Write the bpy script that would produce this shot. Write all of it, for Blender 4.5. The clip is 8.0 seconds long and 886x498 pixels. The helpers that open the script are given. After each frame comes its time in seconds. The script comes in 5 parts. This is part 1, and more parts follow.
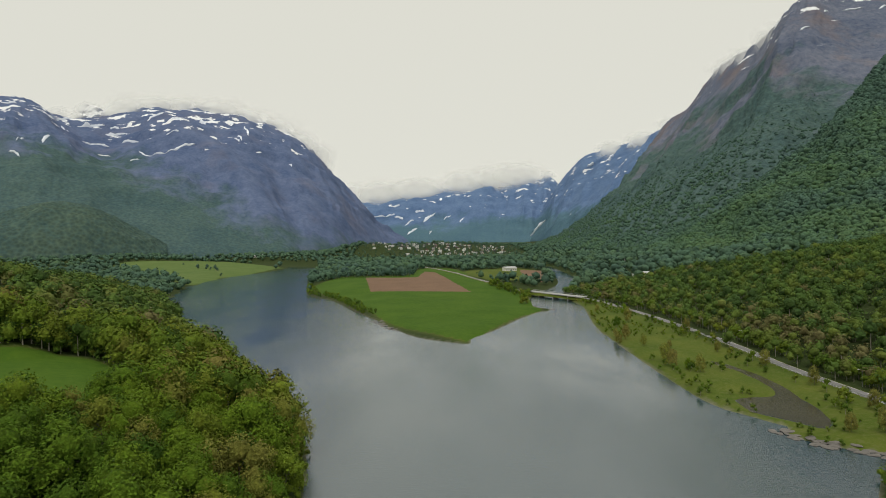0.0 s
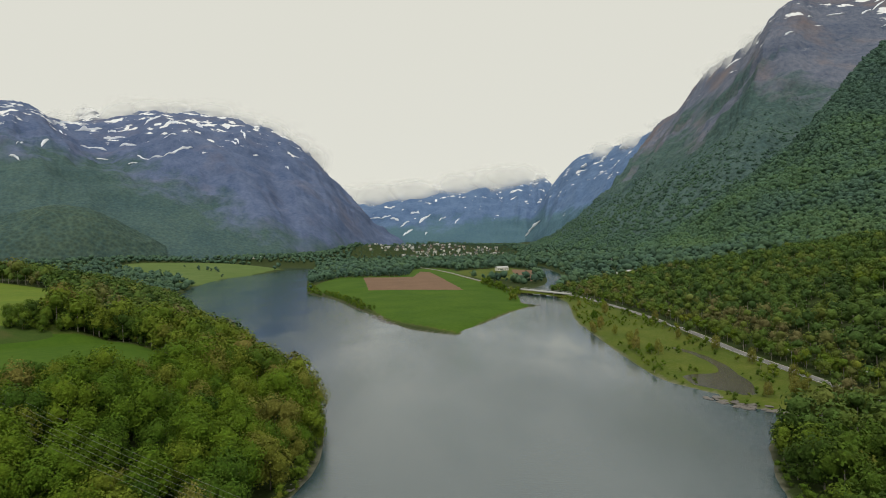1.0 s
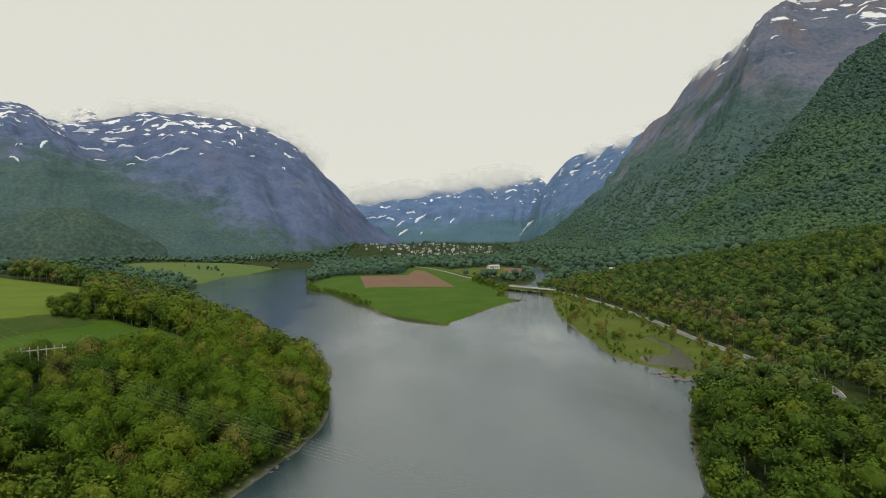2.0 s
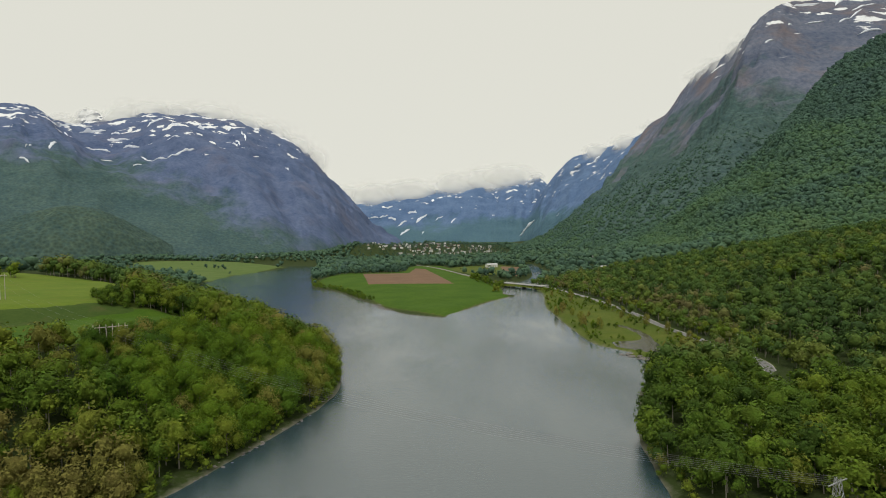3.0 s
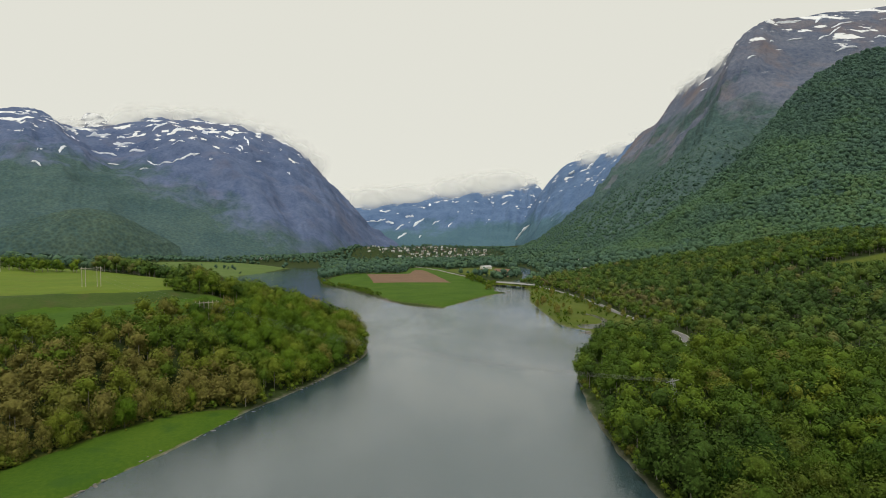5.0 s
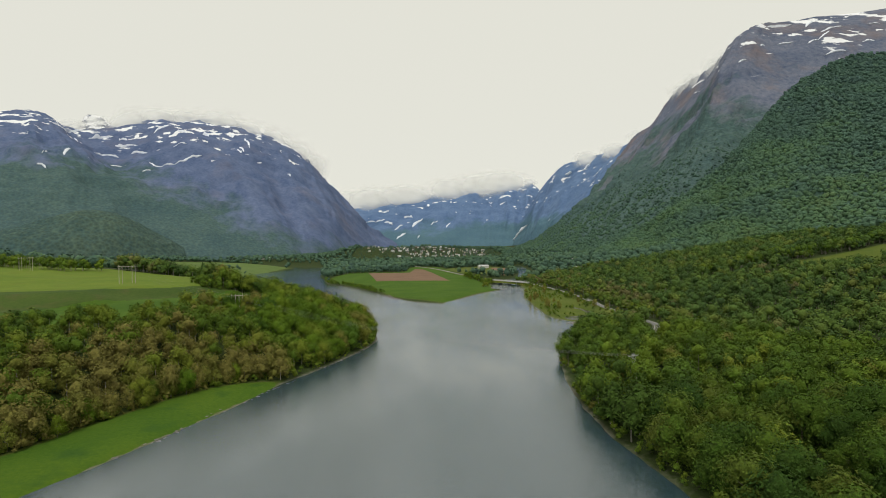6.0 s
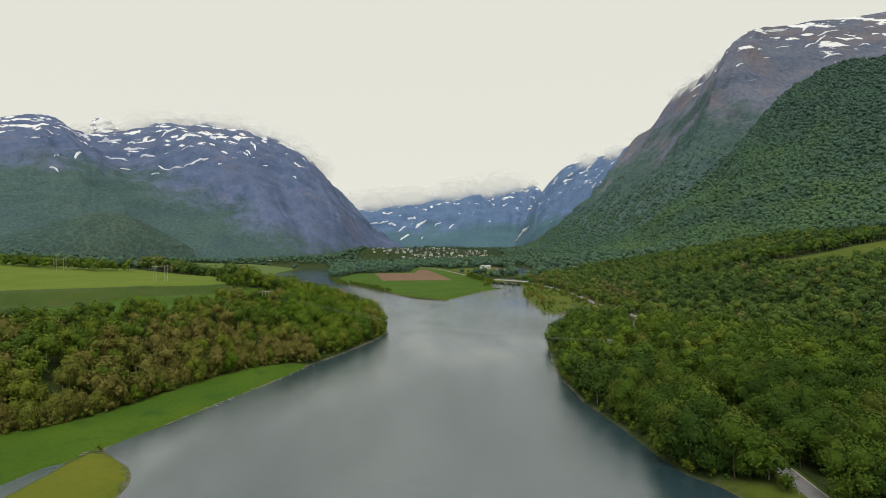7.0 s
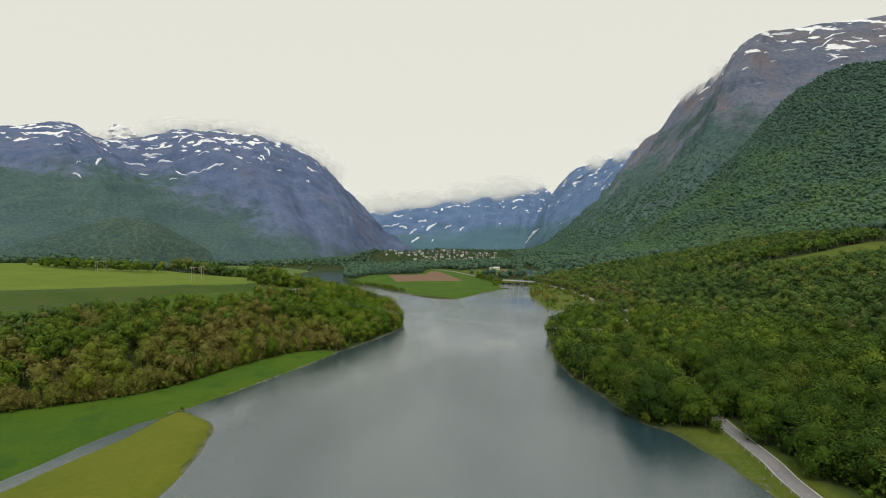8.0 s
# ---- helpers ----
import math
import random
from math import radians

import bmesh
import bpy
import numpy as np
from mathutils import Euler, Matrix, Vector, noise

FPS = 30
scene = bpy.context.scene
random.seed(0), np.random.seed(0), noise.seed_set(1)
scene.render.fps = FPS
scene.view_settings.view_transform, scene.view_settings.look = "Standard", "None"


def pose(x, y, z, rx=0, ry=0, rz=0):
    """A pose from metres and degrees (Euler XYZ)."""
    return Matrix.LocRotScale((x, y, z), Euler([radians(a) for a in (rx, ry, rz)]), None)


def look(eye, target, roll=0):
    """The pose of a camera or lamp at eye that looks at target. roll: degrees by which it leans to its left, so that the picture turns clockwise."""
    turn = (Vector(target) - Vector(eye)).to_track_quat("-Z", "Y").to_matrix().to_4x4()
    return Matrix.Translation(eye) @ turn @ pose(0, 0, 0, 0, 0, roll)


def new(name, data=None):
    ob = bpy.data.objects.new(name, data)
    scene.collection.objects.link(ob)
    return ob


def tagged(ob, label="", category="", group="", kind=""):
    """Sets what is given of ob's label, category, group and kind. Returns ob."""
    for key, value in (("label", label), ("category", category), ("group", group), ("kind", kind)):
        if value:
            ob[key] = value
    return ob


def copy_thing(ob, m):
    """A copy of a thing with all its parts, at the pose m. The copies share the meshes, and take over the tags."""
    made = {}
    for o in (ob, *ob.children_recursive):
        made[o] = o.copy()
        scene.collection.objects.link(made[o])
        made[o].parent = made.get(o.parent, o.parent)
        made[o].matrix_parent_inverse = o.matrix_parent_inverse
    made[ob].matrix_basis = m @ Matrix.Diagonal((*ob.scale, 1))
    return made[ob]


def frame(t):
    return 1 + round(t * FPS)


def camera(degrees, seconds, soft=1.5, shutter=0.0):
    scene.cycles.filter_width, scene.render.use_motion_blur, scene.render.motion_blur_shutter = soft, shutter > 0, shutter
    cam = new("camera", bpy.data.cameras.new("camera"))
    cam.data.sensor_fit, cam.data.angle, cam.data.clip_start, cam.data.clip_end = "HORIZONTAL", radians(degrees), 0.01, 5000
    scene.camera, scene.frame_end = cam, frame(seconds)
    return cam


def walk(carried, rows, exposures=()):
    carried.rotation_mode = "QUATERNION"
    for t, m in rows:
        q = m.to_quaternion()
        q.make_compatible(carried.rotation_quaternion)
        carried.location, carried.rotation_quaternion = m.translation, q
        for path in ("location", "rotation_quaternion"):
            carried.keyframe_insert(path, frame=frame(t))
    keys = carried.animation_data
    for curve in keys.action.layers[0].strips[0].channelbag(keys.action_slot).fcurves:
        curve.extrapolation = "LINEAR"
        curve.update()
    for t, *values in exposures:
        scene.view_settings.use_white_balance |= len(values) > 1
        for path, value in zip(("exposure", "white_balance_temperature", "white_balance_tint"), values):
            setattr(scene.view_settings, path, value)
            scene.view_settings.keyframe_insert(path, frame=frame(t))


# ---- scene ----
cam = camera(78.2, 8.0, soft=0.9)
METRES, EYE, TILT, LEAN, TURN = 285.0, 56.5, -0.85, 1.4, 0.0
ROWS = [
    (0.0, 0.0, 0.0, 0.0, 0.0, 0.0, -0.0),
    (0.5, 0.0024, -0.0571, -0.0003, -0.25, 0.06, 0.18),
    (1.0, 0.0057, -0.1141, -0.0013, -0.46, 0.1, 0.27),
    (1.5, 0.0117, -0.1718, -0.0022, -0.91, 0.08, 0.4),
    (3.0, 0.0266, -0.3471, -0.0077, -0.71, 0.03, 0.34),
    (3.5, 0.0256, -0.4076, -0.0103, -0.64, 0.21, 0.17),
    (4.0, 0.021, -0.4724, -0.012, -0.75, 0.36, -0.04),
    (4.5, 0.017, -0.5384, -0.0135, -0.94, 0.43, -0.12),
    (6.0, 0.0052, -0.7358, -0.0174, -1.3, 0.45, 0.06),
    (6.5, 0.0032, -0.8005, -0.0173, -1.23, 0.49, 0.11),
    (7.0, 0.002, -0.8651, -0.0186, -0.96, 0.57, 0.14),
    (7.5, 0.0005, -0.9308, -0.0203, -0.48, 0.71, 0.29),
    (8.0, -0.0017, -0.9978, -0.0218, 0.13, 0.83, 0.31),
]
walk(cam, [(t, pose(0, 0, EYE, TILT, LEAN, TURN) @ pose(METRES * x, METRES * y, METRES * z, 90 + pitch, roll, yaw)) for t, x, y, z, yaw, pitch, roll in ROWS],
     exposures=[(0.0, -0.04), (4.0, 0.0), (8.0, 0.06)])

# ---------------------------------------------------------------- light
world = bpy.data.worlds.new("world")
scene.world = world
world.use_nodes = True
wn, wl = world.node_tree.nodes, world.node_tree.links
wn.clear()
sky = wn.new("ShaderNodeTexSky")
sky.sky_type, sky.sun_disc = "NISHITA", False
sky.sun_elevation, sky.sun_rotation = radians(61), radians(187)
sky_bg = wn.new("ShaderNodeBackground")
sky_bg.inputs["Strength"].default_value = 0.006
deck_bg = wn.new("ShaderNodeBackground")  # the closed cloud deck
deck_bg.inputs["Color"].default_value = (0.735, 0.725, 0.640, 1)
deck_bg.inputs["Strength"].default_value = 1.0
both = wn.new("ShaderNodeAddShader")
wout = wn.new("ShaderNodeOutputWorld")
wl.new(sky.outputs[0], sky_bg.inputs[0])
wl.new(sky_bg.outputs[0], both.inputs[0])
wl.new(deck_bg.outputs[0], both.inputs[1])
wl.new(both.outputs[0], wout.inputs[0])
sun = new("sun", bpy.data.lights.new("sun", "SUN"))
sun.data.energy, sun.data.angle, sun.data.color = 1.5, radians(22), (1.0, 0.95, 0.86)
sun.matrix_world = look((0, 0, 0), (0.06, 0.48, -0.88))


# ---------------------------------------------------------------- numbers
def lattice(x, y, seed):
    """Value noise in 0..1 on a unit lattice."""
    xi, yi = np.floor(x).astype(np.int64), np.floor(y).astype(np.int64)
    fx, fy = x - xi, y - yi
    fx, fy = fx * fx * (3 - 2 * fx), fy * fy * (3 - 2 * fy)

    def h(a, b):
        n = (a * 374761393 + b * 668265263 + seed * 1442695041) & 0x7FFFFFFF
        n = ((n ^ (n >> 13)) * 1274126177) & 0x7FFFFFFF
        n = ((n ^ (n >> 16)) * 974634777) & 0x7FFFFFFF
        return ((n ^ (n >> 15)) & 0xFFFFF) / 0xFFFFF
    return ((h(xi, yi) * (1 - fx) + h(xi + 1, yi) * fx) * (1 - fy)
            + (h(xi, yi + 1) * (1 - fx) + h(xi + 1, yi + 1) * fx) * fy)


def fbm(x, y, octaves=4, seed=1, ridged=False):
    """Fractal noise in about -1..1."""
    total, amp, norm = 0.0, 1.0, 0.0
    for k in range(octaves):
        v = lattice(x * 2 ** k + 17.3 * k, y * 2 ** k - 9.1 * k, seed + k) * 2 - 1
        if ridged:
            v = 1 - 2 * np.abs(v)
        total, norm, amp = total + v * amp, norm + amp, amp * 0.5
    return total / norm


def smooth(a, b, v):
    s = np.clip((v - a) / (b - a), 0, 1)
    return s * s * (3 - 2 * s)


def curve(points, steps=6):
    """A Catmull-Rom line through points, resampled."""
    p = np.array(points, float)
    p = np.vstack([2 * p[0] - p[1], p, 2 * p[-1] - p[-2]])
    out = []
    for i in range(1, len(p) - 2):
        for s in np.arange(steps) / steps:
            a, b, c, d = p[i - 1], p[i], p[i + 1], p[i + 2]
            out.append(0.5 * (2 * b + (c - a) * s + (2 * a - 5 * b + 4 * c - d) * s * s + (3 * b - a - 3 * c + d) * s ** 3))
    out.append(p[-2])
    return np.array(out)


def inside_distance(x, y, poly):
    """Signed distance to a closed outline, positive inside."""
    x, y = np.asarray(x, float), np.asarray(y, float)
    d2, inside = np.full(x.shape, 1e18), np.zeros(x.shape, bool)
    q = np.roll(poly, -1, axis=0)
    for (ax, ay), (bx, by) in zip(poly[:, :2], q[:, :2]):
        ex, ey = bx - ax, by - ay
        s = np.clip(((x - ax) * ex + (y - ay) * ey) / max(ex * ex + ey * ey, 1e-9), 0, 1)
        d2 = np.minimum(d2, (x - ax - s * ex) ** 2 + (y - ay - s * ey) ** 2)
        if ay != by:
            inside ^= ((ay > y) != (by > y)) & (x < ex * (y - ay) / ey + ax)
    return np.where(inside, 1, -1) * np.sqrt(d2)


def line_distance(x, y, line):
    x, y = np.asarray(x, float), np.asarray(y, float)
    d2 = np.full(x.shape, 1e18)
    for (ax, ay), (bx, by) in zip(line[:-1, :2], line[1:, :2]):
        ex, ey = bx - ax, by - ay
        s = np.clip(((x - ax) * ex + (y - ay) * ey) / max(ex * ex + ey * ey, 1e-9), 0, 1)
        d2 = np.minimum(d2, (x - ax - s * ex) ** 2 + (y - ay - s * ey) ** 2)
    return np.sqrt(d2)


# ---------------------------------------------------------------- the plan
LEFT_BANK = [(-67, -900), (-66, -300), (-67, -161), (-68, -146), (-71, -128), (-76, -110), (-88, -97), (-94, -89), (-84, -64), (-66, -11),
             (-61, 9), (-49, 38), (-37, 75), (-32, 96), (-32, 116), (-37, 142), (-52, 175), (-80, 220), (-125, 290), (-200, 410),
             (-290, 560), (-330, 680), (-369, 806), (-392, 974), (-375, 1100), (-385, 1306), (-520, 1420), (-700, 1450)]
PENINSULA = [(-700, 1560), (-430, 1510), (-310, 1330), (-255, 1080), (-218, 872), (-180, 713), (-150, 600), (-110, 536), (-74, 448), (-51, 396),
             (-38, 362), (-29, 343), (-16, 319), (11, 297), (15, 314), (29, 335), (50, 379), (70, 414), (84, 430), (74, 455), (87, 538),
             (135, 654), (160, 776), (176, 900), (190, 1100)]
RIGHT_BANK = [(215, 1100), (198, 900), (185, 768), (156, 649), (120, 545), (113, 505), (112, 440), (95, 345), (90, 277), (88, 236), (87, 206), (88, 181),
              (95, 164), (99, 157), (94, 153), (100, 143), (112, 134), (106, 126), (95, 120), (84, 104), (71, 75), (62, 50), (56, 20), (52, -9), (50, -50),
              (54, -88), (57, -117), (62.5, -128), (65, -143), (67.5, -170), (68, -300), (68, -900)]
RIVER = np.vstack([curve(LEFT_BANK), curve(PENINSULA), curve(RIGHT_BANK)])
POND = curve([(96, 172), (98, 184), (104, 187), (110, 187), (115, 190), (119, 202), (120, 220), (117, 238), (119.5, 241), (124, 222), (123.5, 200), (120, 184), (118, 172), (114, 161), (108, 156), (103, 163), (96, 172)], 4)
CHANNEL = curve([(-98, -99), (-103, -104), (-106, -114), (-113, -148), (-125, -200), (-121, -200), (-107, -157), (-104, -140), (-99.5, -122), (-98, -99)], 4)
HILL = curve([(-700, -330), (-300, -160), (-162, -98), (-131, -79), (-116, -64), (-105, -34), (-90, -3), (-72, 15), (-56, 44), (-43, 80), (-39, 112), (-45, 145), (-62, 183),
              (-92, 235), (-140, 310), (-220, 430), (-300, 520), (-420, 560), (-700, 620)], 4)
UPPER = curve([(-700, 30), (-300, 50), (-185, 78), (-172, 116), (-148, 148), (-126, 176), (-146, 215), (-178, 285), (-240, 350), (-340, 440), (-700, 570)], 4)
LOWER_FIELD = curve([(-330, -90), (-250, -50), (-199, -10), (-160, 30), (-134, 64), (-116, 92), (-101, 108), (-84, 131), (-80, 146), (-98, 168), (-122, 182), (-148, 162), (-172, 130), (-230, 98), (-330, 76), (-330, -90)], 4)
UPPER_FIELD = curve([(-760, 34), (-300, 50), (-187, 80), (-172, 118), (-148, 150), (-140, 165), (-160, 195), (-186, 232), (-220, 318), (-270, 350), (-520, 420), (-760, 430), (-760, 34)], 4)
HEDGE = curve([(-157, 167), (-148, 164), (-134, 177), (-118, 187), (-118, 202), (-140, 205), (-163, 194), (-168, 180), (-157, 167)], 4)
STRIP = curve([(-150, -300), (-125, -205), (-110, -150), (-102, -118), (-97, -97), (-93, -89), (-84, -64), (-66, -11), (-61, 10), (-71, 10), (-87, -3), (-102, -34), (-113, -66), (-128, -80), (-158, -97), (-320, -170), (-320, -300), (-150, -300)], 4)
RIVERSIDE = curve([(112, 520), (112, 440), (94, 345), (90, 277), (87, 236), (87, 181), (92, 150), (116, 133), (128, 140), (135, 178), (134, 263), (134, 340), (130, 420), (122, 490), (112, 520)], 4)
FAR_MEADOW = curve([(-352, 770), (-375, 880), (-394, 974), (-378, 1100), (-390, 1290), (-470, 1380), (-660, 1340), (-740, 1240), (-580, 1060), (-440, 880), (-352, 770)], 4)
PENINSULA_FIELD = curve([(11, 299), (48, 380), (78, 440), (76, 560), (60, 620), (40, 740), (15, 960), (-40, 980), (-55, 800), (-150, 800), (-168, 690), (-138, 606), (-66, 452), (-35, 365), (11, 299)], 4)
SIDE_FIELD = curve([(60, 660), (100, 690), (112, 760), (160, 920), (110, 930), (60, 900), (30, 850), (60, 660)], 4)
CLEARING = curve([(318, 256), (350, 243), (400, 240), (450, 252), (450, 288), (360, 280), (325, 276), (318, 256)], 4)
SCARP = curve([(-330, -20), (-240, 8), (-212, 44), (-188, 77), (-175, 96), (-158, 125), (-150, 148), (-138, 166), (-148, 170), (-158, 166), (-171, 147), (-191, 121), (-207, 106), (-256, 99), (-330, 84), (-330, -20)], 4)
VERGE = curve([(66, -300), (66, -143), (62, -131), (67, -128), (74, -133), (79, -150), (81, -300), (66, -300)], 4)
SPIT = curve([(-67, -300), (-67, -161), (-69, -146), (-72, -128), (-77, -110), (-88, -98), (-96, -98), (-99, -122), (-104, -140), (-107, -157), (-121, -200), (-140, -300), (-67, -300)], 4)
ROAD = curve([(60, -420), (67, -260), (72, -176), (75, -156), (77.5, -132), (82, -100), (88, -55), (97, -10), (107, 40), (118, 80), (132, 104), (139, 124), (139, 160), (138, 218),
              (140, 263), (139, 341), (137, 400), (132, 445), (121, 478), (105, 507), (89, 535), (72, 580), (51, 661), (34, 747), (13, 861), (-15, 974), (-36, 1045), (-60, 1250)], 8)


def shore(x, y):
    """Distance from the water's edge, positive on land."""
    d = -np.maximum(np.maximum(inside_distance(x, y, RIVER), inside_distance(x, y, POND)), inside_distance(x, y, CHANNEL))
    return d + 0.8 * fbm(np.asarray(x) * 0.12, np.asarray(y) * 0.12, 3, 5)


def ground_z(x, y, s=None):
    x, y = np.asarray(x, float), np.asarray(y, float)
    s = shore(x, y) if s is None else s
    z = np.interp(s, [-9, 0, 2.5, 12, 60], [-3, 0, 0.7, 1.7, 3.0])
    z = z + np.interp(inside_distance(x, y, HILL), [0, 12, 30, 50, 70, 130], [0, 4.5, 12, 17, 20.5, 24]) * smooth(0, 8, s)
    z = z + np.interp(inside_distance(x, y, UPPER), [0, 20, 150], [0, 6.5, 9])
    z = z + 7 * (1 - smooth(-430, -240, x)) * smooth(60, 160, y) * (1 - smooth(500, 700, y))
    z = z + 10 * (1 - smooth(-540, -390, x)) * smooth(60, 200, y) * (1 - smooth(500, 700, y))
    z = z + 9 * smooth(205, 285, y) * smooth(230, 330, x) * (1 - smooth(420, 600, y))
    east = 148 + 0.12 * np.maximum(0, y - 450)
    z = z + 0.12 * np.maximum(0, x - east) * smooth(0, 60, x - east) * (1 - 0.6 * smooth(1200, 2500, y))
    z = z + 4 * smooth(350, 800, y) * smooth(5, 60, s)
    z = z + 40 * np.exp(-((x + 40) / 420) ** 2 - ((y - 1850) / 330) ** 2) + 30 * np.exp(-((x + 215) / 110) ** 2 - ((y - 1560) / 130) ** 2)
    z = z + 0.07 * np.maximum(0, -x - 420) * smooth(950, 1400, y) + 30 * smooth(1900, 3400, y)
    z = z + smooth(3, 20, s) * (0.5 * fbm(x * 0.03, y * 0.03, 3, 9) + 6.0 * smooth(150, 260, x) * fbm(x * 0.012, y * 0.012, 3, 19))
    return z


# ---------------------------------------------------------------- materials
def node_material(name, roughness=0.9, specular=0.2):
    m = bpy.data.materials.new(name)
    m.use_nodes = True
    b = m.node_tree.nodes["Principled BSDF"]
    b.inputs["Roughness"].default_value = roughness
    b.inputs["Specular IOR Level"].default_value = specular
    return m, m.node_tree.nodes, m.node_tree.links, b


def position(n, l, scale=(1, 1, 1)):
    g = n.new("ShaderNodeNewGeometry")
    v = n.new("ShaderNodeVectorMath")
    v.operation = "MULTIPLY"
    v.inputs[1].default_value = scale
    l.new(g.outputs["Position"], v.inputs[0])
    return v.outputs[0]


def noise_node(n, l, vector, scale, detail=4, rough=0.55):
    t = n.new("ShaderNodeTexNoise")
    t.inputs["Scale"].default_value, t.inputs["Detail"].default_value, t.inputs["Roughness"].default_value = scale, detail, rough
    l.new(vector, t.inputs["Vector"])
    return t.outputs[0]


def ramp(n, l, value, stops):
    r = n.new("ShaderNodeValToRGB")
    e = r.color_ramp.elements
    while len(e) < len(stops):
        e.new(0.5)
    for k, (p, c) in enumerate(stops):
        e[k].position = p
        e[k].color = (*c, 1) if len(c) == 3 else c
    l.new(value, r.inputs[0])
    return r.outputs[0]


def mix(n, l, factor, a, b):
    m = n.new("ShaderNodeMix")
    m.data_type = "RGBA"
    for socket, v in ((m.inputs[0], factor), (m.inputs[6], a), (m.inputs[7], b)):
        if isinstance(v, (int, float)):
            socket.default_value = v
        elif isinstance(v, tuple):
            socket.default_value = (*v, 1)
        else:
            l.new(v, socket)
    return m.outputs[2]


def calc(n, l, op, a, b=0.0, c=0.0, clamp=False):
    m = n.new("ShaderNodeMath")
    m.operation, m.use_clamp = op, clamp
    for k, v in enumerate((a, b, c)):
        if isinstance(v, (int, float)):
            m.inputs[k].default_value = v
        else:
            l.new(v, m.inputs[k])
    return m.outputs[0]


def bump(n, l, bsdf, height, strength, distance):
    b = n.new("ShaderNodeBump")
    b.inputs["Strength"].default_value, b.inputs["Distance"].default_value = strength, distance
    l.new(height, b.inputs["Height"])
    l.new(b.outputs[0], bsdf.inputs["Normal"])


def grass_material(name, low, high, fine=0.6, relief=0.25, dry=None):
    m, n, l, b = node_material(name, 0.95, 0.1)
    p = position(n, l)
    big = noise_node(n, l, p, 0.03, 4)
    small = noise_node(n, l, p, fine, 5, 0.7)
    c = mix(n, l, calc(n, l, "MULTIPLY_ADD", calc(n, l, "ADD", big, small), 1.6, -1.1, True), low, high)
    if dry:
        patch = noise_node(n, l, p, 0.09, 3)
        c = mix(n, l, calc(n, l, "MULTIPLY_ADD", patch, 4.0, -2.1, True), c, dry)
    l.new(c, b.inputs["Base Color"])
    bump(n, l, b, small, 0.6, relief)
    return m


def ground_material():
    """Grass, forest floor and bare gravel, by the cover stored on the sheet."""
    m, n, l, b = node_material("ground_cover", 0.95, 0.1)
    p = position(n, l)
    a = n.new("ShaderNodeAttribute")
    a.attribute_name = "cover"
    sep = n.new("ShaderNodeSeparateColor")
    l.new(a.outputs["Color"], sep.inputs[0])
    fine = noise_node(n, l, p, 0.7, 5, 0.7)
    big = noise_node(n, l, p, 0.05, 4)
    grass = mix(n, l, calc(n, l, "MULTIPLY_ADD", calc(n, l, "ADD", big, fine), 1.8, -1.3, True), (0.056, 0.094, 0.012), (0.112, 0.134, 0.022))
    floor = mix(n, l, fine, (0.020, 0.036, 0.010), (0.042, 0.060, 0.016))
    stone = mix(n, l, noise_node(n, l, p, 2.2, 4, 0.7), (0.10, 0.09, 0.07), (0.30, 0.28, 0.24))
    edge = calc(n, l, "MULTIPLY_ADD", fine, 0.8, -0.4)
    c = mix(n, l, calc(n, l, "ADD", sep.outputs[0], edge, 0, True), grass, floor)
    c = mix(n, l, calc(n, l, "ADD", sep.outputs[1], edge, 0, True), c, stone)
    l.new(c, b.inputs["Base Color"])
    bump(n, l, b, fine, 0.7, 0.3)
    return m


def leaf_material(name, stops, by_tree, grain=2.2, relief=0.45, vary=0.5):
    """Leaf masses. The tint is the tree's own; single sprays vary a little, and shaded gaps between leaf bunches are
    put into the colour.
    """
    m, n, l, b = node_material(name, 0.85, 0.12)
    if by_tree:
        o = n.new("ShaderNodeObjectInfo")
        t = o.outputs["Random"]
    else:
        a = n.new("ShaderNodeAttribute")
        a.attribute_name = "tint"
        t = a.outputs["Fac"]
    c = ramp(n, l, t, stops)
    p = position(n, l)
    bunch = noise_node(n, l, p, grain, 5, 0.72)
    tuft = noise_node(n, l, p, grain * 0.32, 3, 0.6)
    g = n.new("ShaderNodeNewGeometry")
    v = calc(n, l, "MULTIPLY_ADD", g.outputs["Random Per Island"], vary, 0.45 - vary / 2)
    v = calc(n, l, "ADD", v, calc(n, l, "MULTIPLY_ADD", bunch, 0.9, -0.05))
    v = calc(n, l, "ADD", v, calc(n, l, "MULTIPLY_ADD", tuft, 0.8, -0.2))
    h = n.new("ShaderNodeHueSaturation")
    l.new(calc(n, l, "MULTIPLY_ADD", tuft, 0.05, 0.475), h.inputs["Hue"])
    l.new(v, h.inputs["Value"])
    l.new(c, h.inputs["Color"])
    l.new(h.outputs[0], b.inputs["Base Color"])
    bump(n, l, b, bunch, 0.9, relief)
    return m


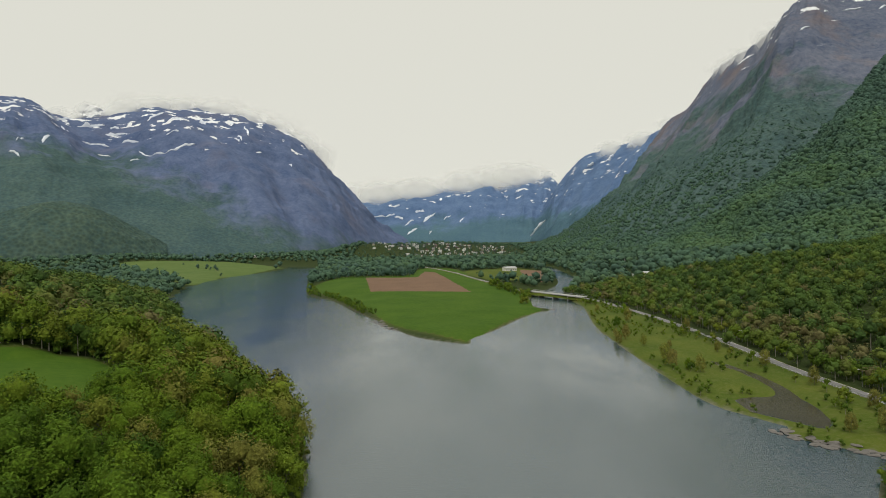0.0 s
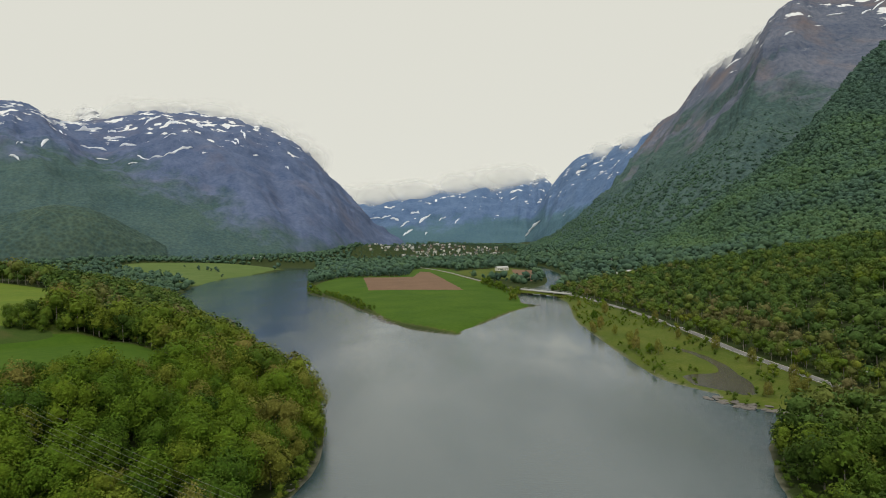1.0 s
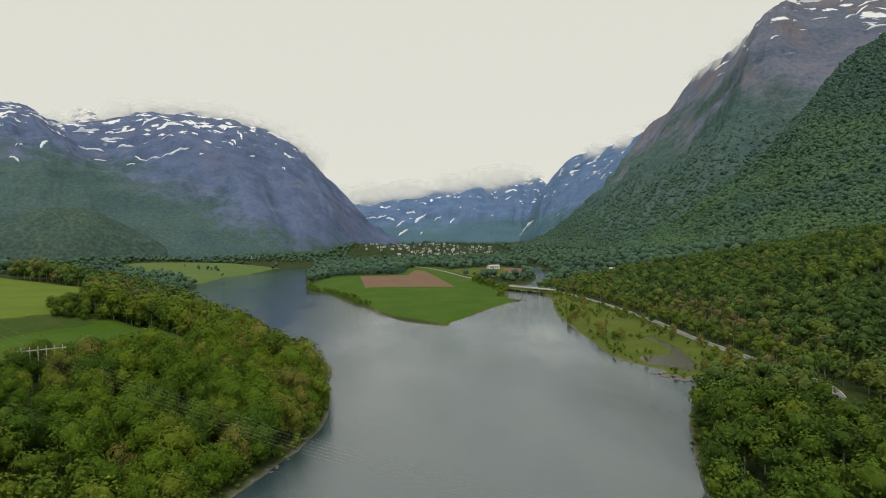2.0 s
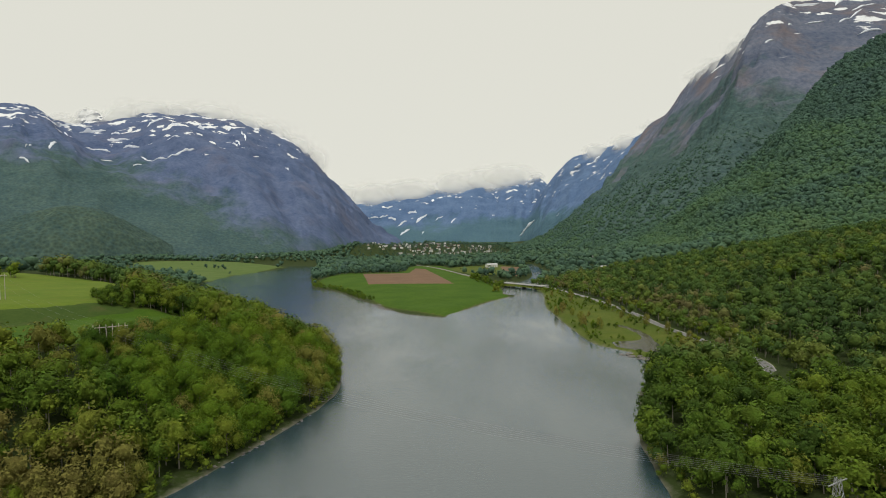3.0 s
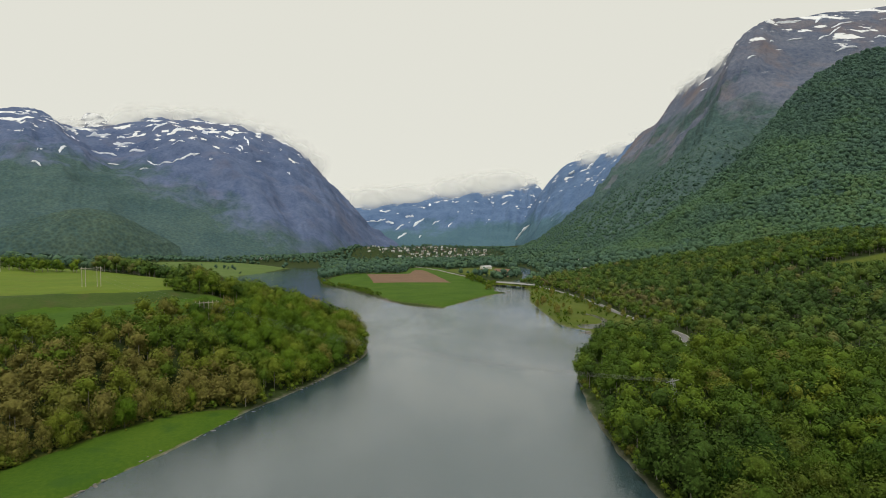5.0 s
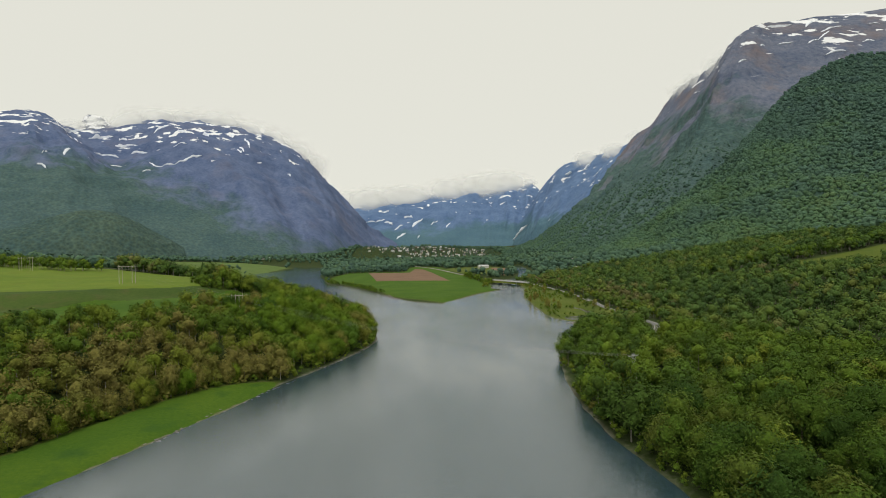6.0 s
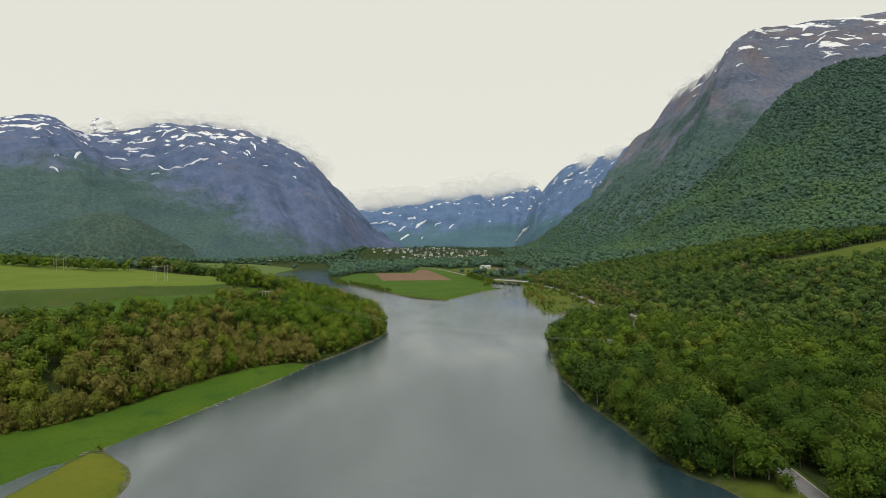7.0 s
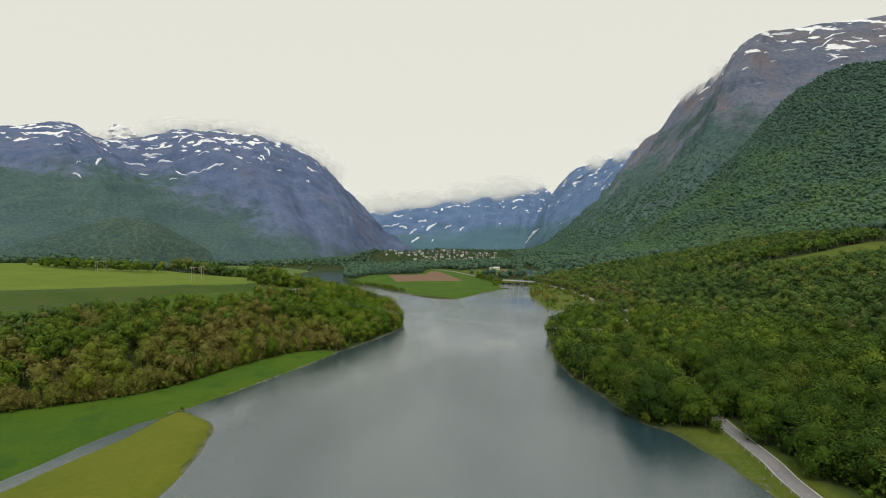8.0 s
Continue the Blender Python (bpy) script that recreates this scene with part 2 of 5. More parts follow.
def mountain_material(name, rock_a, rock_b, wood_a, wood_b, tree_line, band, snow_line, snow_amount, grain=0.02, lean=(0.0, 0.0), mottle=1.0, rust=0.0, streak=(1, 1, 0.25), soft_edge=0.6):
    """Bare rock over woods, with old snow in the hollows."""
    m, n, l, b = node_material(name, 0.95, 0.1)
    p = position(n, l)
    sep = n.new("ShaderNodeSeparateXYZ")
    l.new(p, sep.inputs[0])
    z = sep.outputs[2]
    gul = noise_node(n, l, position(n, l, streak), grain * 0.6, 7, 0.65)
    fine = noise_node(n, l, p, grain * 4, 6, 0.7)
    big = noise_node(n, l, p, grain * 0.16, 5, 0.6)
    crowns = n.new("ShaderNodeTexVoronoi")
    crowns.inputs["Scale"].default_value = 0.11
    l.new(p, crowns.inputs["Vector"])
    rock = mix(n, l, calc(n, l, "MULTIPLY_ADD", calc(n, l, "ADD", gul, fine), 2.2, -1.7, True), rock_a, rock_b)
    ore = noise_node(n, l, p, grain * 0.3, 4, 0.6)
    rock = mix(n, l, calc(n, l, "MULTIPLY_ADD", ore, 4.0 * rust, -2.0 * rust, True), rock, (0.20, 0.150, 0.135))
    wood = mix(n, l, calc(n, l, "MULTIPLY_ADD", calc(n, l, "ADD", fine, big), 2.8, -2.3, True), wood_a, wood_b)
    shade = calc(n, l, "MULTIPLY_ADD", crowns.outputs[0], 1.1 * mottle, 1 - 0.55 * mottle)
    tone = n.new("ShaderNodeHueSaturation")
    l.new(shade, tone.inputs["Value"])
    l.new(wood, tone.inputs["Color"])
    wood = tone.outputs[0]
    level = calc(n, l, "ADD", z, calc(n, l, "MULTIPLY_ADD", calc(n, l, "ADD", calc(n, l, "MULTIPLY", gul, 0.6), big), band * 2.4, -band * 1.9))
    side = calc(n, l, "MULTIPLY", calc(n, l, "ADD", sep.outputs[0], -lean[0]), lean[1])
    level = calc(n, l, "ADD", level, calc(n, l, "MAXIMUM", side, 0.0))
    bare = calc(n, l, "DIVIDE", calc(n, l, "SUBTRACT", level, tree_line), band * soft_edge, 0, True)
    c = mix(n, l, bare, wood, rock)
    patch = noise_node(n, l, position(n, l, (1, 1, 2.6)), grain * 0.55, 5, 0.55)
    high = calc(n, l, "DIVIDE", calc(n, l, "SUBTRACT", z, snow_line), 260, 0, True)
    white = calc(n, l, "MULTIPLY_ADD", calc(n, l, "ADD", patch, calc(n, l, "MULTIPLY", high, 0.12)), 40, -40 * snow_amount, True)
    white = calc(n, l, "MULTIPLY", white, calc(n, l, "MULTIPLY", high, 12, 0, True))
    c = mix(n, l, white, c, (0.8, 0.82, 0.85))
    l.new(c, b.inputs["Base Color"])
    bump(n, l, b, calc(n, l, "ADD", calc(n, l, "MULTIPLY", gul, 1.5), calc(n, l, "ADD", fine, calc(n, l, "MULTIPLY", crowns.outputs[0], 0.02))), 0.6, 9)
    return m


def water_material(deep=(0.020, 0.044, 0.056), pale=(0.036, 0.068, 0.084)):
    """River water: cloudy green body, smooth lanes and wind-ruffled ones."""
    m, n, l, b = node_material("river_water", 0.06, 0.5)
    # set far above water's 1.33 to brighten the reflected sky
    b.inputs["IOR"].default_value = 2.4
    p = position(n, l)
    calm = noise_node(n, l, position(n, l, (1, 0.4, 1)), 0.016, 4)
    c = mix(n, l, noise_node(n, l, p, 0.012, 3), deep, pale)
    l.new(c, b.inputs["Base Color"])
    ripple = noise_node(n, l, position(n, l, (0.55, 1.3, 1)), 1.1, 5, 0.66)
    wave = noise_node(n, l, position(n, l, (0.7, 1.1, 1)), 0.22, 3, 0.5)
    h = calc(n, l, "MULTIPLY", calc(n, l, "ADD", calc(n, l, "MULTIPLY", ripple, 1.5), calc(n, l, "MULTIPLY", wave, 0.4)), calc(n, l, "MULTIPLY_ADD", calm, 2.6, -0.75, True))
    bump(n, l, b, h, 0.8, 0.17)
    l.new(calc(n, l, "MULTIPLY_ADD", calm, 0.06, 0.01), b.inputs["Roughness"])
    return m


def plain_material(name, colour, roughness=0.7, vary=0.25, scale=1.5, metallic=0.0, rise=0.0):
    m, n, l, b = node_material(name, roughness, 0.3)
    b.inputs["Metallic"].default_value = metallic
    p = position(n, l)
    t = calc(n, l, "ADD", calc(n, l, "MULTIPLY", noise_node(n, l, p, scale, 5, 0.65), 0.6), calc(n, l, "MULTIPLY", noise_node(n, l, p, scale * 0.12, 3), 0.4))
    lo, hi = tuple(v * (1 - vary) for v in colour), tuple(min(1, v * (1 + vary)) for v in colour)
    l.new(mix(n, l, calc(n, l, "MULTIPLY_ADD", t, 3.0, -1.0, True), lo, hi), b.inputs["Base Color"])
    if rise:
        bump(n, l, b, noise_node(n, l, p, scale * 2, 4), 0.6, rise)
    return m


GREENS = [(0, (0.052, 0.106, 0.012)), (0.35, (0.082, 0.148, 0.012)), (0.65, (0.114, 0.182, 0.013)), (0.88, (0.152, 0.186, 0.022)), (1, (0.156, 0.160, 0.032))]
# darker copy of GREENS: shade put into the right bank's leaf colour
SHADED_GREENS = [(0, (0.032, 0.068, 0.011)), (0.4, (0.050, 0.096, 0.012)), (0.75, (0.072, 0.122, 0.013)), (1, (0.096, 0.124, 0.020))]
OLIVES = [(0.0, (0.160, 0.166, 0.034)), (0.5, (0.196, 0.178, 0.046)), (1.0, (0.180, 0.210, 0.034))]
WOODS = [(0.0, (0.044, 0.082, 0.013)), (0.3, (0.070, 0.122, 0.014)), (0.55, (0.102, 0.158, 0.016)), (0.74, (0.138, 0.176, 0.019)), (0.88, (0.140, 0.150, 0.028)), (1.0, (0.160, 0.148, 0.038))]
# farther woods: distance haze is put into these bluer leaf colours
HAZE_HILLWOOD = [(0.0, (0.040, 0.076, 0.022)), (0.3, (0.060, 0.110, 0.026)), (0.55, (0.088, 0.142, 0.028)), (0.74, (0.120, 0.160, 0.030)), (0.88, (0.126, 0.138, 0.042)), (1.0, (0.142, 0.134, 0.054))]
HAZE_SLOPES = [(0, (0.056, 0.100, 0.092)), (0.4, (0.068, 0.126, 0.092)), (0.7, (0.082, 0.150, 0.074)), (1, (0.104, 0.156, 0.062))]
HAZE_VALLEY = [(0, (0.054, 0.100, 0.080)), (0.4, (0.068, 0.126, 0.080)), (0.7, (0.088, 0.148, 0.074)), (1, (0.112, 0.144, 0.080))]
M_LEAF = leaf_material("broad_leaves", GREENS, True)
M_LEAF_SHADED = leaf_material("shaded_green_leaves", SHADED_GREENS, True)
M_WOODS = leaf_material("woodland_leaves", WOODS, False, 1.7, 0.6)
M_HILLWOOD = leaf_material("hazy_hillside_leaves", HAZE_HILLWOOD, False, 1.0, 0.8, 0.35)
M_SLOPE = leaf_material("hazy_slope_leaves", HAZE_SLOPES, False, 0.4, 1.6, 0.12)
M_VALLEY = leaf_material("hazy_valley_leaves", HAZE_VALLEY, False, 0.5, 1.2, 0.2)
M_OLIVE = leaf_material("budding_leaves", OLIVES, True)
M_BARK = plain_material("bark", (0.13, 0.11, 0.085), 0.95, 0.4, 3.0, 0, 0.05)
M_GROUND = ground_material()
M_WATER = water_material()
M_MEADOW = grass_material("meadow_grass", (0.038, 0.088, 0.009), (0.070, 0.128, 0.013), 0.35, 0.15)
M_ROUGH = grass_material("rough_pasture", (0.034, 0.068, 0.014), (0.064, 0.098, 0.020), 0.5, 0.3, (0.078, 0.084, 0.028))
M_HAY = grass_material("hill_grass", (0.084, 0.142, 0.015), (0.142, 0.192, 0.026), 0.3, 0.15, (0.122, 0.150, 0.024))
M_STRIP = grass_material("rank_grass", (0.036, 0.090, 0.009), (0.078, 0.132, 0.012), 0.9, 0.35, (0.030, 0.078, 0.013))
M_EARTH = plain_material("ploughed_earth", (0.165, 0.100, 0.062), 0.95, 0.2, 0.3, 0, 0.2)
M_ASPHALT = plain_material("grey_asphalt", (0.20, 0.195, 0.205), 0.85, 0.15, 1.0)


# ---------------------------------------------------------------- meshes
def sheet(name, verts, faces, material, smooth_shade=True, attributes=(), parent=None, second=None):
    """One mesh object from arrays. faces: rows of 3 or 4 corners."""
    verts, faces = np.asarray(verts, np.float32), np.asarray(faces, np.int32)
    me = bpy.data.meshes.new(name)
    k = faces.shape[1]
    me.vertices.add(len(verts))
    me.vertices.foreach_set("co", verts.ravel())
    me.loops.add(faces.size)
    me.loops.foreach_set("vertex_index", faces.ravel())
    me.polygons.add(len(faces))
    me.polygons.foreach_set("loop_start", np.arange(len(faces), dtype=np.int32) * k)
    me.polygons.foreach_set("loop_total", np.full(len(faces), k, np.int32))
    me.polygons.foreach_set("use_smooth", np.broadcast_to(np.asarray(smooth_shade, bool), (len(faces),)).copy())
    for key, kind, values in attributes:
        at = me.attributes.new(key, kind, "POINT")
        at.data.foreach_set("color" if kind == "FLOAT_COLOR" else "value", np.asarray(values, np.float32).ravel())
    me.materials.append(material)
    if second:
        me.materials.append(second[0])
        me.polygons.foreach_set("material_index", np.asarray(second[1], np.int32))
    me.update()
    me.validate()
    ob = new(name, me)
    if parent:
        ob.parent = parent
    return ob


def grid_faces(nu, nv):
    i = np.arange((nu - 1) * (nv - 1))
    a = i // (nv - 1) * nv + i % (nv - 1)
    return np.stack([a, a + nv, a + nv + 1, a + 1], 1)


def part(name, bm, material, parent=None, label=""):
    me = bpy.data.meshes.new(name)
    bm.to_mesh(me)
    bm.free()
    me.materials.append(material)
    ob = new(name, me)
    if parent:
        ob.parent = parent
    if label:
        ob["label"] = label
    return ob


# ---------------------------------------------------------------- ground and river
def spread(first, last, step, grow, far):
    """Even steps from first to last, then ever wider ones out to far."""
    v = list(np.arange(first, last + 0.01, step))
    s = step
    while v[-1] < far:
        s = min(s * grow, 160)
        v.append(v[-1] + s)
    return v


def build_ground():
    xs = np.array([-v for v in spread(130, 131, 2, 1.09, 4700)][:0:-1] + list(np.arange(-130, 150, 2.0)) + spread(150, 151, 2, 1.09, 4700))
    ys = np.array([-900, -700, -500, -420, -360, -320, -300] + list(np.arange(-290, -170, 6.0)) + list(np.arange(-170, 230, 2.0)) + spread(230, 231, 2, 1.028, 4700))
    gx, gy = np.meshgrid(xs, ys, indexing="ij")
    gx, gy = gx.ravel(), gy.ravel()
    s = shore(gx, gy)
    gz = ground_z(gx, gy, s)
    open_land = np.full(gx.shape, -1e9)
    for f in (LOWER_FIELD, UPPER_FIELD, STRIP, RIVERSIDE, FAR_MEADOW, PENINSULA_FIELD, SIDE_FIELD, CLEARING, VERGE, SPIT):
        open_land = np.maximum(open_land, inside_distance(gx, gy, f))
    cover = np.zeros((len(gx), 4), np.float32)
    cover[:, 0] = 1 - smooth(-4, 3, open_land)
    cover[:, 1] = 0.62 * (1 - smooth(0.1, 1.2, -inside_distance(gx, gy, RIVER))) * np.where((gx > 0) & (gy < -60), 0.35, 1.0) * (1 - smooth(500, 700, gy))
    cover[:, 3] = 1
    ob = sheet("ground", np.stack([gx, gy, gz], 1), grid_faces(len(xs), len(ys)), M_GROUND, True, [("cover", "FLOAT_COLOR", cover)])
    tagged(ob, "valley floor of grass, woodland soil and stony river banks", "ground", kind="structure")
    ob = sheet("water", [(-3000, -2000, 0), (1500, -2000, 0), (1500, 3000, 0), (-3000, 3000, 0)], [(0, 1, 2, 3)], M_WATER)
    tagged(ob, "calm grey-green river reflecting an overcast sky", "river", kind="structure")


build_ground()


def drape(name, outline, step, material, label, lift=0.12, category="field"):
    """A field laid on the ground inside an outline, with its rim turned down."""
    x0, y0 = outline.min(0) - step
    x1, y1 = outline.max(0) + step
    xs, ys = np.arange(x0, x1 + step, step), np.arange(y0, y1 + step, step)
    gx, gy = np.meshgrid(xs, ys, indexing="ij")
    gx, gy = gx.ravel(), gy.ravel()
    d = np.minimum(inside_distance(gx, gy, outline), line_distance(gx, gy, ROAD) - 5.0)
    z = ground_z(gx, gy) + np.interp(d, [-step, 0, 1.0, 3.0], [-0.5, -0.1, lift * 0.7, lift])
    f = grid_faces(len(xs), len(ys))
    f = f[(d[f] > -step * 1.2).all(1)]
    used = np.unique(f)
    index = np.zeros(len(gx), np.int64)
    index[used] = np.arange(len(used))
    ob = sheet(name, np.stack([gx, gy, z], 1)[used], index[f], material)
    return tagged(ob, label, category, kind="structure")


drape("lower_meadow", LOWER_FIELD, 3, M_MEADOW, "mown green meadow on a terrace above the river", 0.25)
drape("upper_meadow", UPPER_FIELD, 5, M_HAY, "pale green hill meadow on the upper terrace", 0.25)
drape("pasture_bank", SCARP, 3, M_ROUGH, "rough brownish pasture on the steep terrace edge", 0.45)
drape("bank_meadow", STRIP, 2.5, M_STRIP, "narrow strip of lush green grass beside the river", 0.2)
M_SPIT = grass_material("dry_grass", (0.090, 0.120, 0.012), (0.140, 0.152, 0.018), 0.5, 0.25)
drape("spit_meadow", SPIT, 2.5, M_SPIT, "yellowish grass on a low spit beside the river", 0.35)
drape("point_meadow", PENINSULA_FIELD, 5, M_MEADOW, "bright green meadow on the point between two rivers", 0.3)
M_PALE = grass_material("far_grass", (0.080, 0.132, 0.034), (0.122, 0.170, 0.052), 0.2, 0.15)
drape("far_meadow", FAR_MEADOW, 14, M_PALE, "pale green meadow along the far river bend", 0.4)
PLOUGHED = np.array([(-112, 770), (-79, 575), (28, 545), (-14, 868), (-32, 890), (-38, 750)], float)
drape("ploughed_field", PLOUGHED, 3, M_EARTH, "brown ploughed field within the green meadow", 0.6)
drape("bare_field", np.array([(106, 707), (121, 671), (166, 925), (123, 885)], float), 5, M_EARTH, "small patch of bare brown earth near the bridge", 0.6)


# ---------------------------------------------------------------- mountains
SIDES = {}


def mountain(name, ridge, foot, material, label, nu=120, nv=70, rough=30, gullies=9, belly=0.0, crest=6.0, seed=3, freq=1.0, humps=()):
    """A mountain side lofted from its foot to its ridge, with gullies running down and a far side that falls away."""
    r, f = curve(ridge, 12), curve(foot, 12)
    s = np.linspace(0, 1, nu)
    R = np.stack([np.interp(s, np.linspace(0, 1, len(r)), r[:, k]) for k in range(3)], 1)
    F = np.stack([np.interp(s, np.linspace(0, 1, len(f)), f[:, k]) for k in range(3)], 1)
    v = np.linspace(-0.12, 1.25, nv)
    P = np.zeros((nu, nv, 3))
    up = np.clip(v, -0.2, 1)
    for k in range(3):
        P[:, :, k] = F[:, None, k] + (R - F)[:, None, k] * up[None]
    bend = belly * np.sin(np.pi * np.clip(v, 0, 1))
    P[:, :, 2] += (R - F)[:, None, 2] * bend[None]
    over = np.clip(v - 1, 0, 1)[None] / 0.25
    back = (R - F)[:, :2] / np.linalg.norm((R - F)[:, :2], axis=1)[:, None]
    P[:, :, :2] += back[:, None] * over[..., None] * 500
    P[:, :, 2] -= over * 330
    P[:, :, 2] -= np.clip(-v, 0, 1)[None] * 400
    U, V = np.meshgrid(s * gullies, v, indexing="ij")
    body = np.clip(np.sin(np.pi * np.clip(v, 0, 1)), 0, 1) ** 0.6
    warp = 0.5 * fbm(U * 0.7, V * 2.0, 3, seed + 40)
    n1 = fbm(U + warp, V * 1.6, 5, seed, True)
    n2 = fbm(P[..., 0] * 0.006 * freq, P[..., 1] * 0.006 * freq + P[..., 2] * 0.008 * freq, 5, seed + 11, True)
    n3 = fbm(U * 9, V * 12, 4, seed + 23)
    off = rough * (0.75 * n1 + 0.6 * n2) * body[None] + crest * n3 * (0.3 + 0.7 * np.clip(v, 0, 1))[None]
    S, Vv = np.meshgrid(s, v, indexing="ij")
    for hu, hv, du, dv, slant, height in humps:
        off = off + height * np.exp(-((S - hu - slant * (Vv - hv)) / du) ** 2 - ((Vv - hv) / dv) ** 2)
    P[:, :, 2] += off
    P[:, :, :2] -= back[:, None] * (off * 0.7)[..., None]
    ob = sheet(name, P.reshape(-1, 3), grid_faces(nu, nv), material)
    SIDES[name] = (P, v)
    return tagged(ob, label, "mountain", kind="structure")


# valley haze is put into the blue of this rock and wood
M_WEST = mountain_material("haze_blue_gneiss", (0.070, 0.106, 0.208), (0.140, 0.178, 0.290), (0.052, 0.096, 0.106), (0.084, 0.134, 0.122), 380, 150, 430, 0.67, 0.02, (-1280, 0.42), 0.35, 0.25)
# a weaker haze tint is mixed into the nearer eastern slopes' colours
M_EAST = mountain_material("hazy_grey_gneiss", (0.072, 0.096, 0.156), (0.176, 0.190, 0.244), (0.052, 0.094, 0.098), (0.080, 0.128, 0.116), 400, 430, 540, 0.665, 0.02, (560, 0.10), 0.5, 0.8, (0.22, 1.15, 0.22), 0.35)
M_SPUR = mountain_material("hazy_wooded_slope", (0.06, 0.07, 0.06), (0.14, 0.13, 0.11), (0.044, 0.084, 0.068), (0.064, 0.112, 0.074), 900, 120, 2000, 0.9)
# thickest haze: pale blue painted into the farthest rock and wood
M_FAR = mountain_material("haze_blue_rock", (0.080, 0.140, 0.270), (0.140, 0.215, 0.360), (0.072, 0.140, 0.200), (0.095, 0.175, 0.215), 170, 130, 120, 0.74, 0.02, (0.0, 0.0), 0.1)
# foothill woods carry the haze tint in their base colour
M_FOOTHILL = mountain_material("hazy_foothill_wood", (0.06, 0.08, 0.08), (0.12, 0.13, 0.12), (0.042, 0.082, 0.084), (0.076, 0.116, 0.088), 900, 120, 2000, 0.9, 0.02, (0.0, 0.0), 0.6)
# haze blue is in this summit's rock colour as well
M_PEAK = mountain_material("high_rock", (0.08, 0.10, 0.16), (0.16, 0.18, 0.24), (0.03, 0.05, 0.04), (0.04, 0.06, 0.05), 100, 100, 300, 0.60)

# shoulders and hollows of the western mountain: place, width, slant and height
WEST_HUMPS = ((0.36, 0.66, 0.07, 0.18, 0.0, -45), (0.50, 0.42, 0.035, 0.32, -0.12, 40), (0.60, 0.35, 0.025, 0.3, 0.05, -30))
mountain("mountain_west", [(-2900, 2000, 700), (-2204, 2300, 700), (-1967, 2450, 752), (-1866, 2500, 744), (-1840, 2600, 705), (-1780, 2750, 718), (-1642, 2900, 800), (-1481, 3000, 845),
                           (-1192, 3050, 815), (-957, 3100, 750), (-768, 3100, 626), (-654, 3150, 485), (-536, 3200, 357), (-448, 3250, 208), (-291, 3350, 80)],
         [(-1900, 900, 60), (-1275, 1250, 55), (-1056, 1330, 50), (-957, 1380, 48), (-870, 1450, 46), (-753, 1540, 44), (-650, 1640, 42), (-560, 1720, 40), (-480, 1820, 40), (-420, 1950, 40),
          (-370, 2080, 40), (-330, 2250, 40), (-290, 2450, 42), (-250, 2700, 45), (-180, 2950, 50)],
         M_WEST, "great mountain with haze-blue rock, snow patches and wooded foot", 300, 170, 36, 10, 0.06, 5, 3, 1.0, WEST_HUMPS)
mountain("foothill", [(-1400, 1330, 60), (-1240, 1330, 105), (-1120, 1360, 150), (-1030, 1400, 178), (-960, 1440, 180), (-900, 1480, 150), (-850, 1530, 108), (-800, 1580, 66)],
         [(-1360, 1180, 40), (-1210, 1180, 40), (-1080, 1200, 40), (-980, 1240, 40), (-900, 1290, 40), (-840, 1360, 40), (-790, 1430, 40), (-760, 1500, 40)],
         M_FOOTHILL, "rounded wooded foothill, tinted by haze, below the great mountain", 90, 50, 9, 5, 0.22, 3, 37)
mountain("mountain_peak", [(-2700, 3500, 700), (-2411, 3600, 930), (-2399, 3700, 1045), (-2304, 3700, 1030), (-2211, 3700, 960), (-2000, 3700, 900), (-1700, 3700, 800)],
         [(-2700, 3300, 500), (-2400, 3300, 500), (-2300, 3300, 500), (-2200, 3300, 500), (-2100, 3300, 500), (-2000, 3300, 500), (-1700, 3300, 500)],
         M_PEAK, "small snowy summit rising out of the cloud", 60, 30, 14, 5, 0.05, 5, 8)
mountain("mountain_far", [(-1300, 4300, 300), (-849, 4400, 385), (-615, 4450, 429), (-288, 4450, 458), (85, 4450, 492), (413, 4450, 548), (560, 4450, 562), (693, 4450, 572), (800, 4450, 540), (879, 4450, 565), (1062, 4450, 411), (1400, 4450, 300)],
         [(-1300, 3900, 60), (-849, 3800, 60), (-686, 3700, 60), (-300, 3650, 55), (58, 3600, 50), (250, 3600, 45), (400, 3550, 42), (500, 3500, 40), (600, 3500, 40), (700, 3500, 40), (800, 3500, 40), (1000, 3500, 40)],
         M_FAR, "distant mountain in haze blue with streaks of snow under cloud", 200, 70, 40, 12, 0.03, 5, 13)
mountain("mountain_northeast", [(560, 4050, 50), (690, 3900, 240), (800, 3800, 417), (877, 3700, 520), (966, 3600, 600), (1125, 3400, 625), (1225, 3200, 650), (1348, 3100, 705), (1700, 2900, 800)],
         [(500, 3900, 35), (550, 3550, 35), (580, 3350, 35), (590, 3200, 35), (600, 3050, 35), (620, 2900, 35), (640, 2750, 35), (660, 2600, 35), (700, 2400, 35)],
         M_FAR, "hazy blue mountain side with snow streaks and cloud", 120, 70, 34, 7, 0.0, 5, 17)
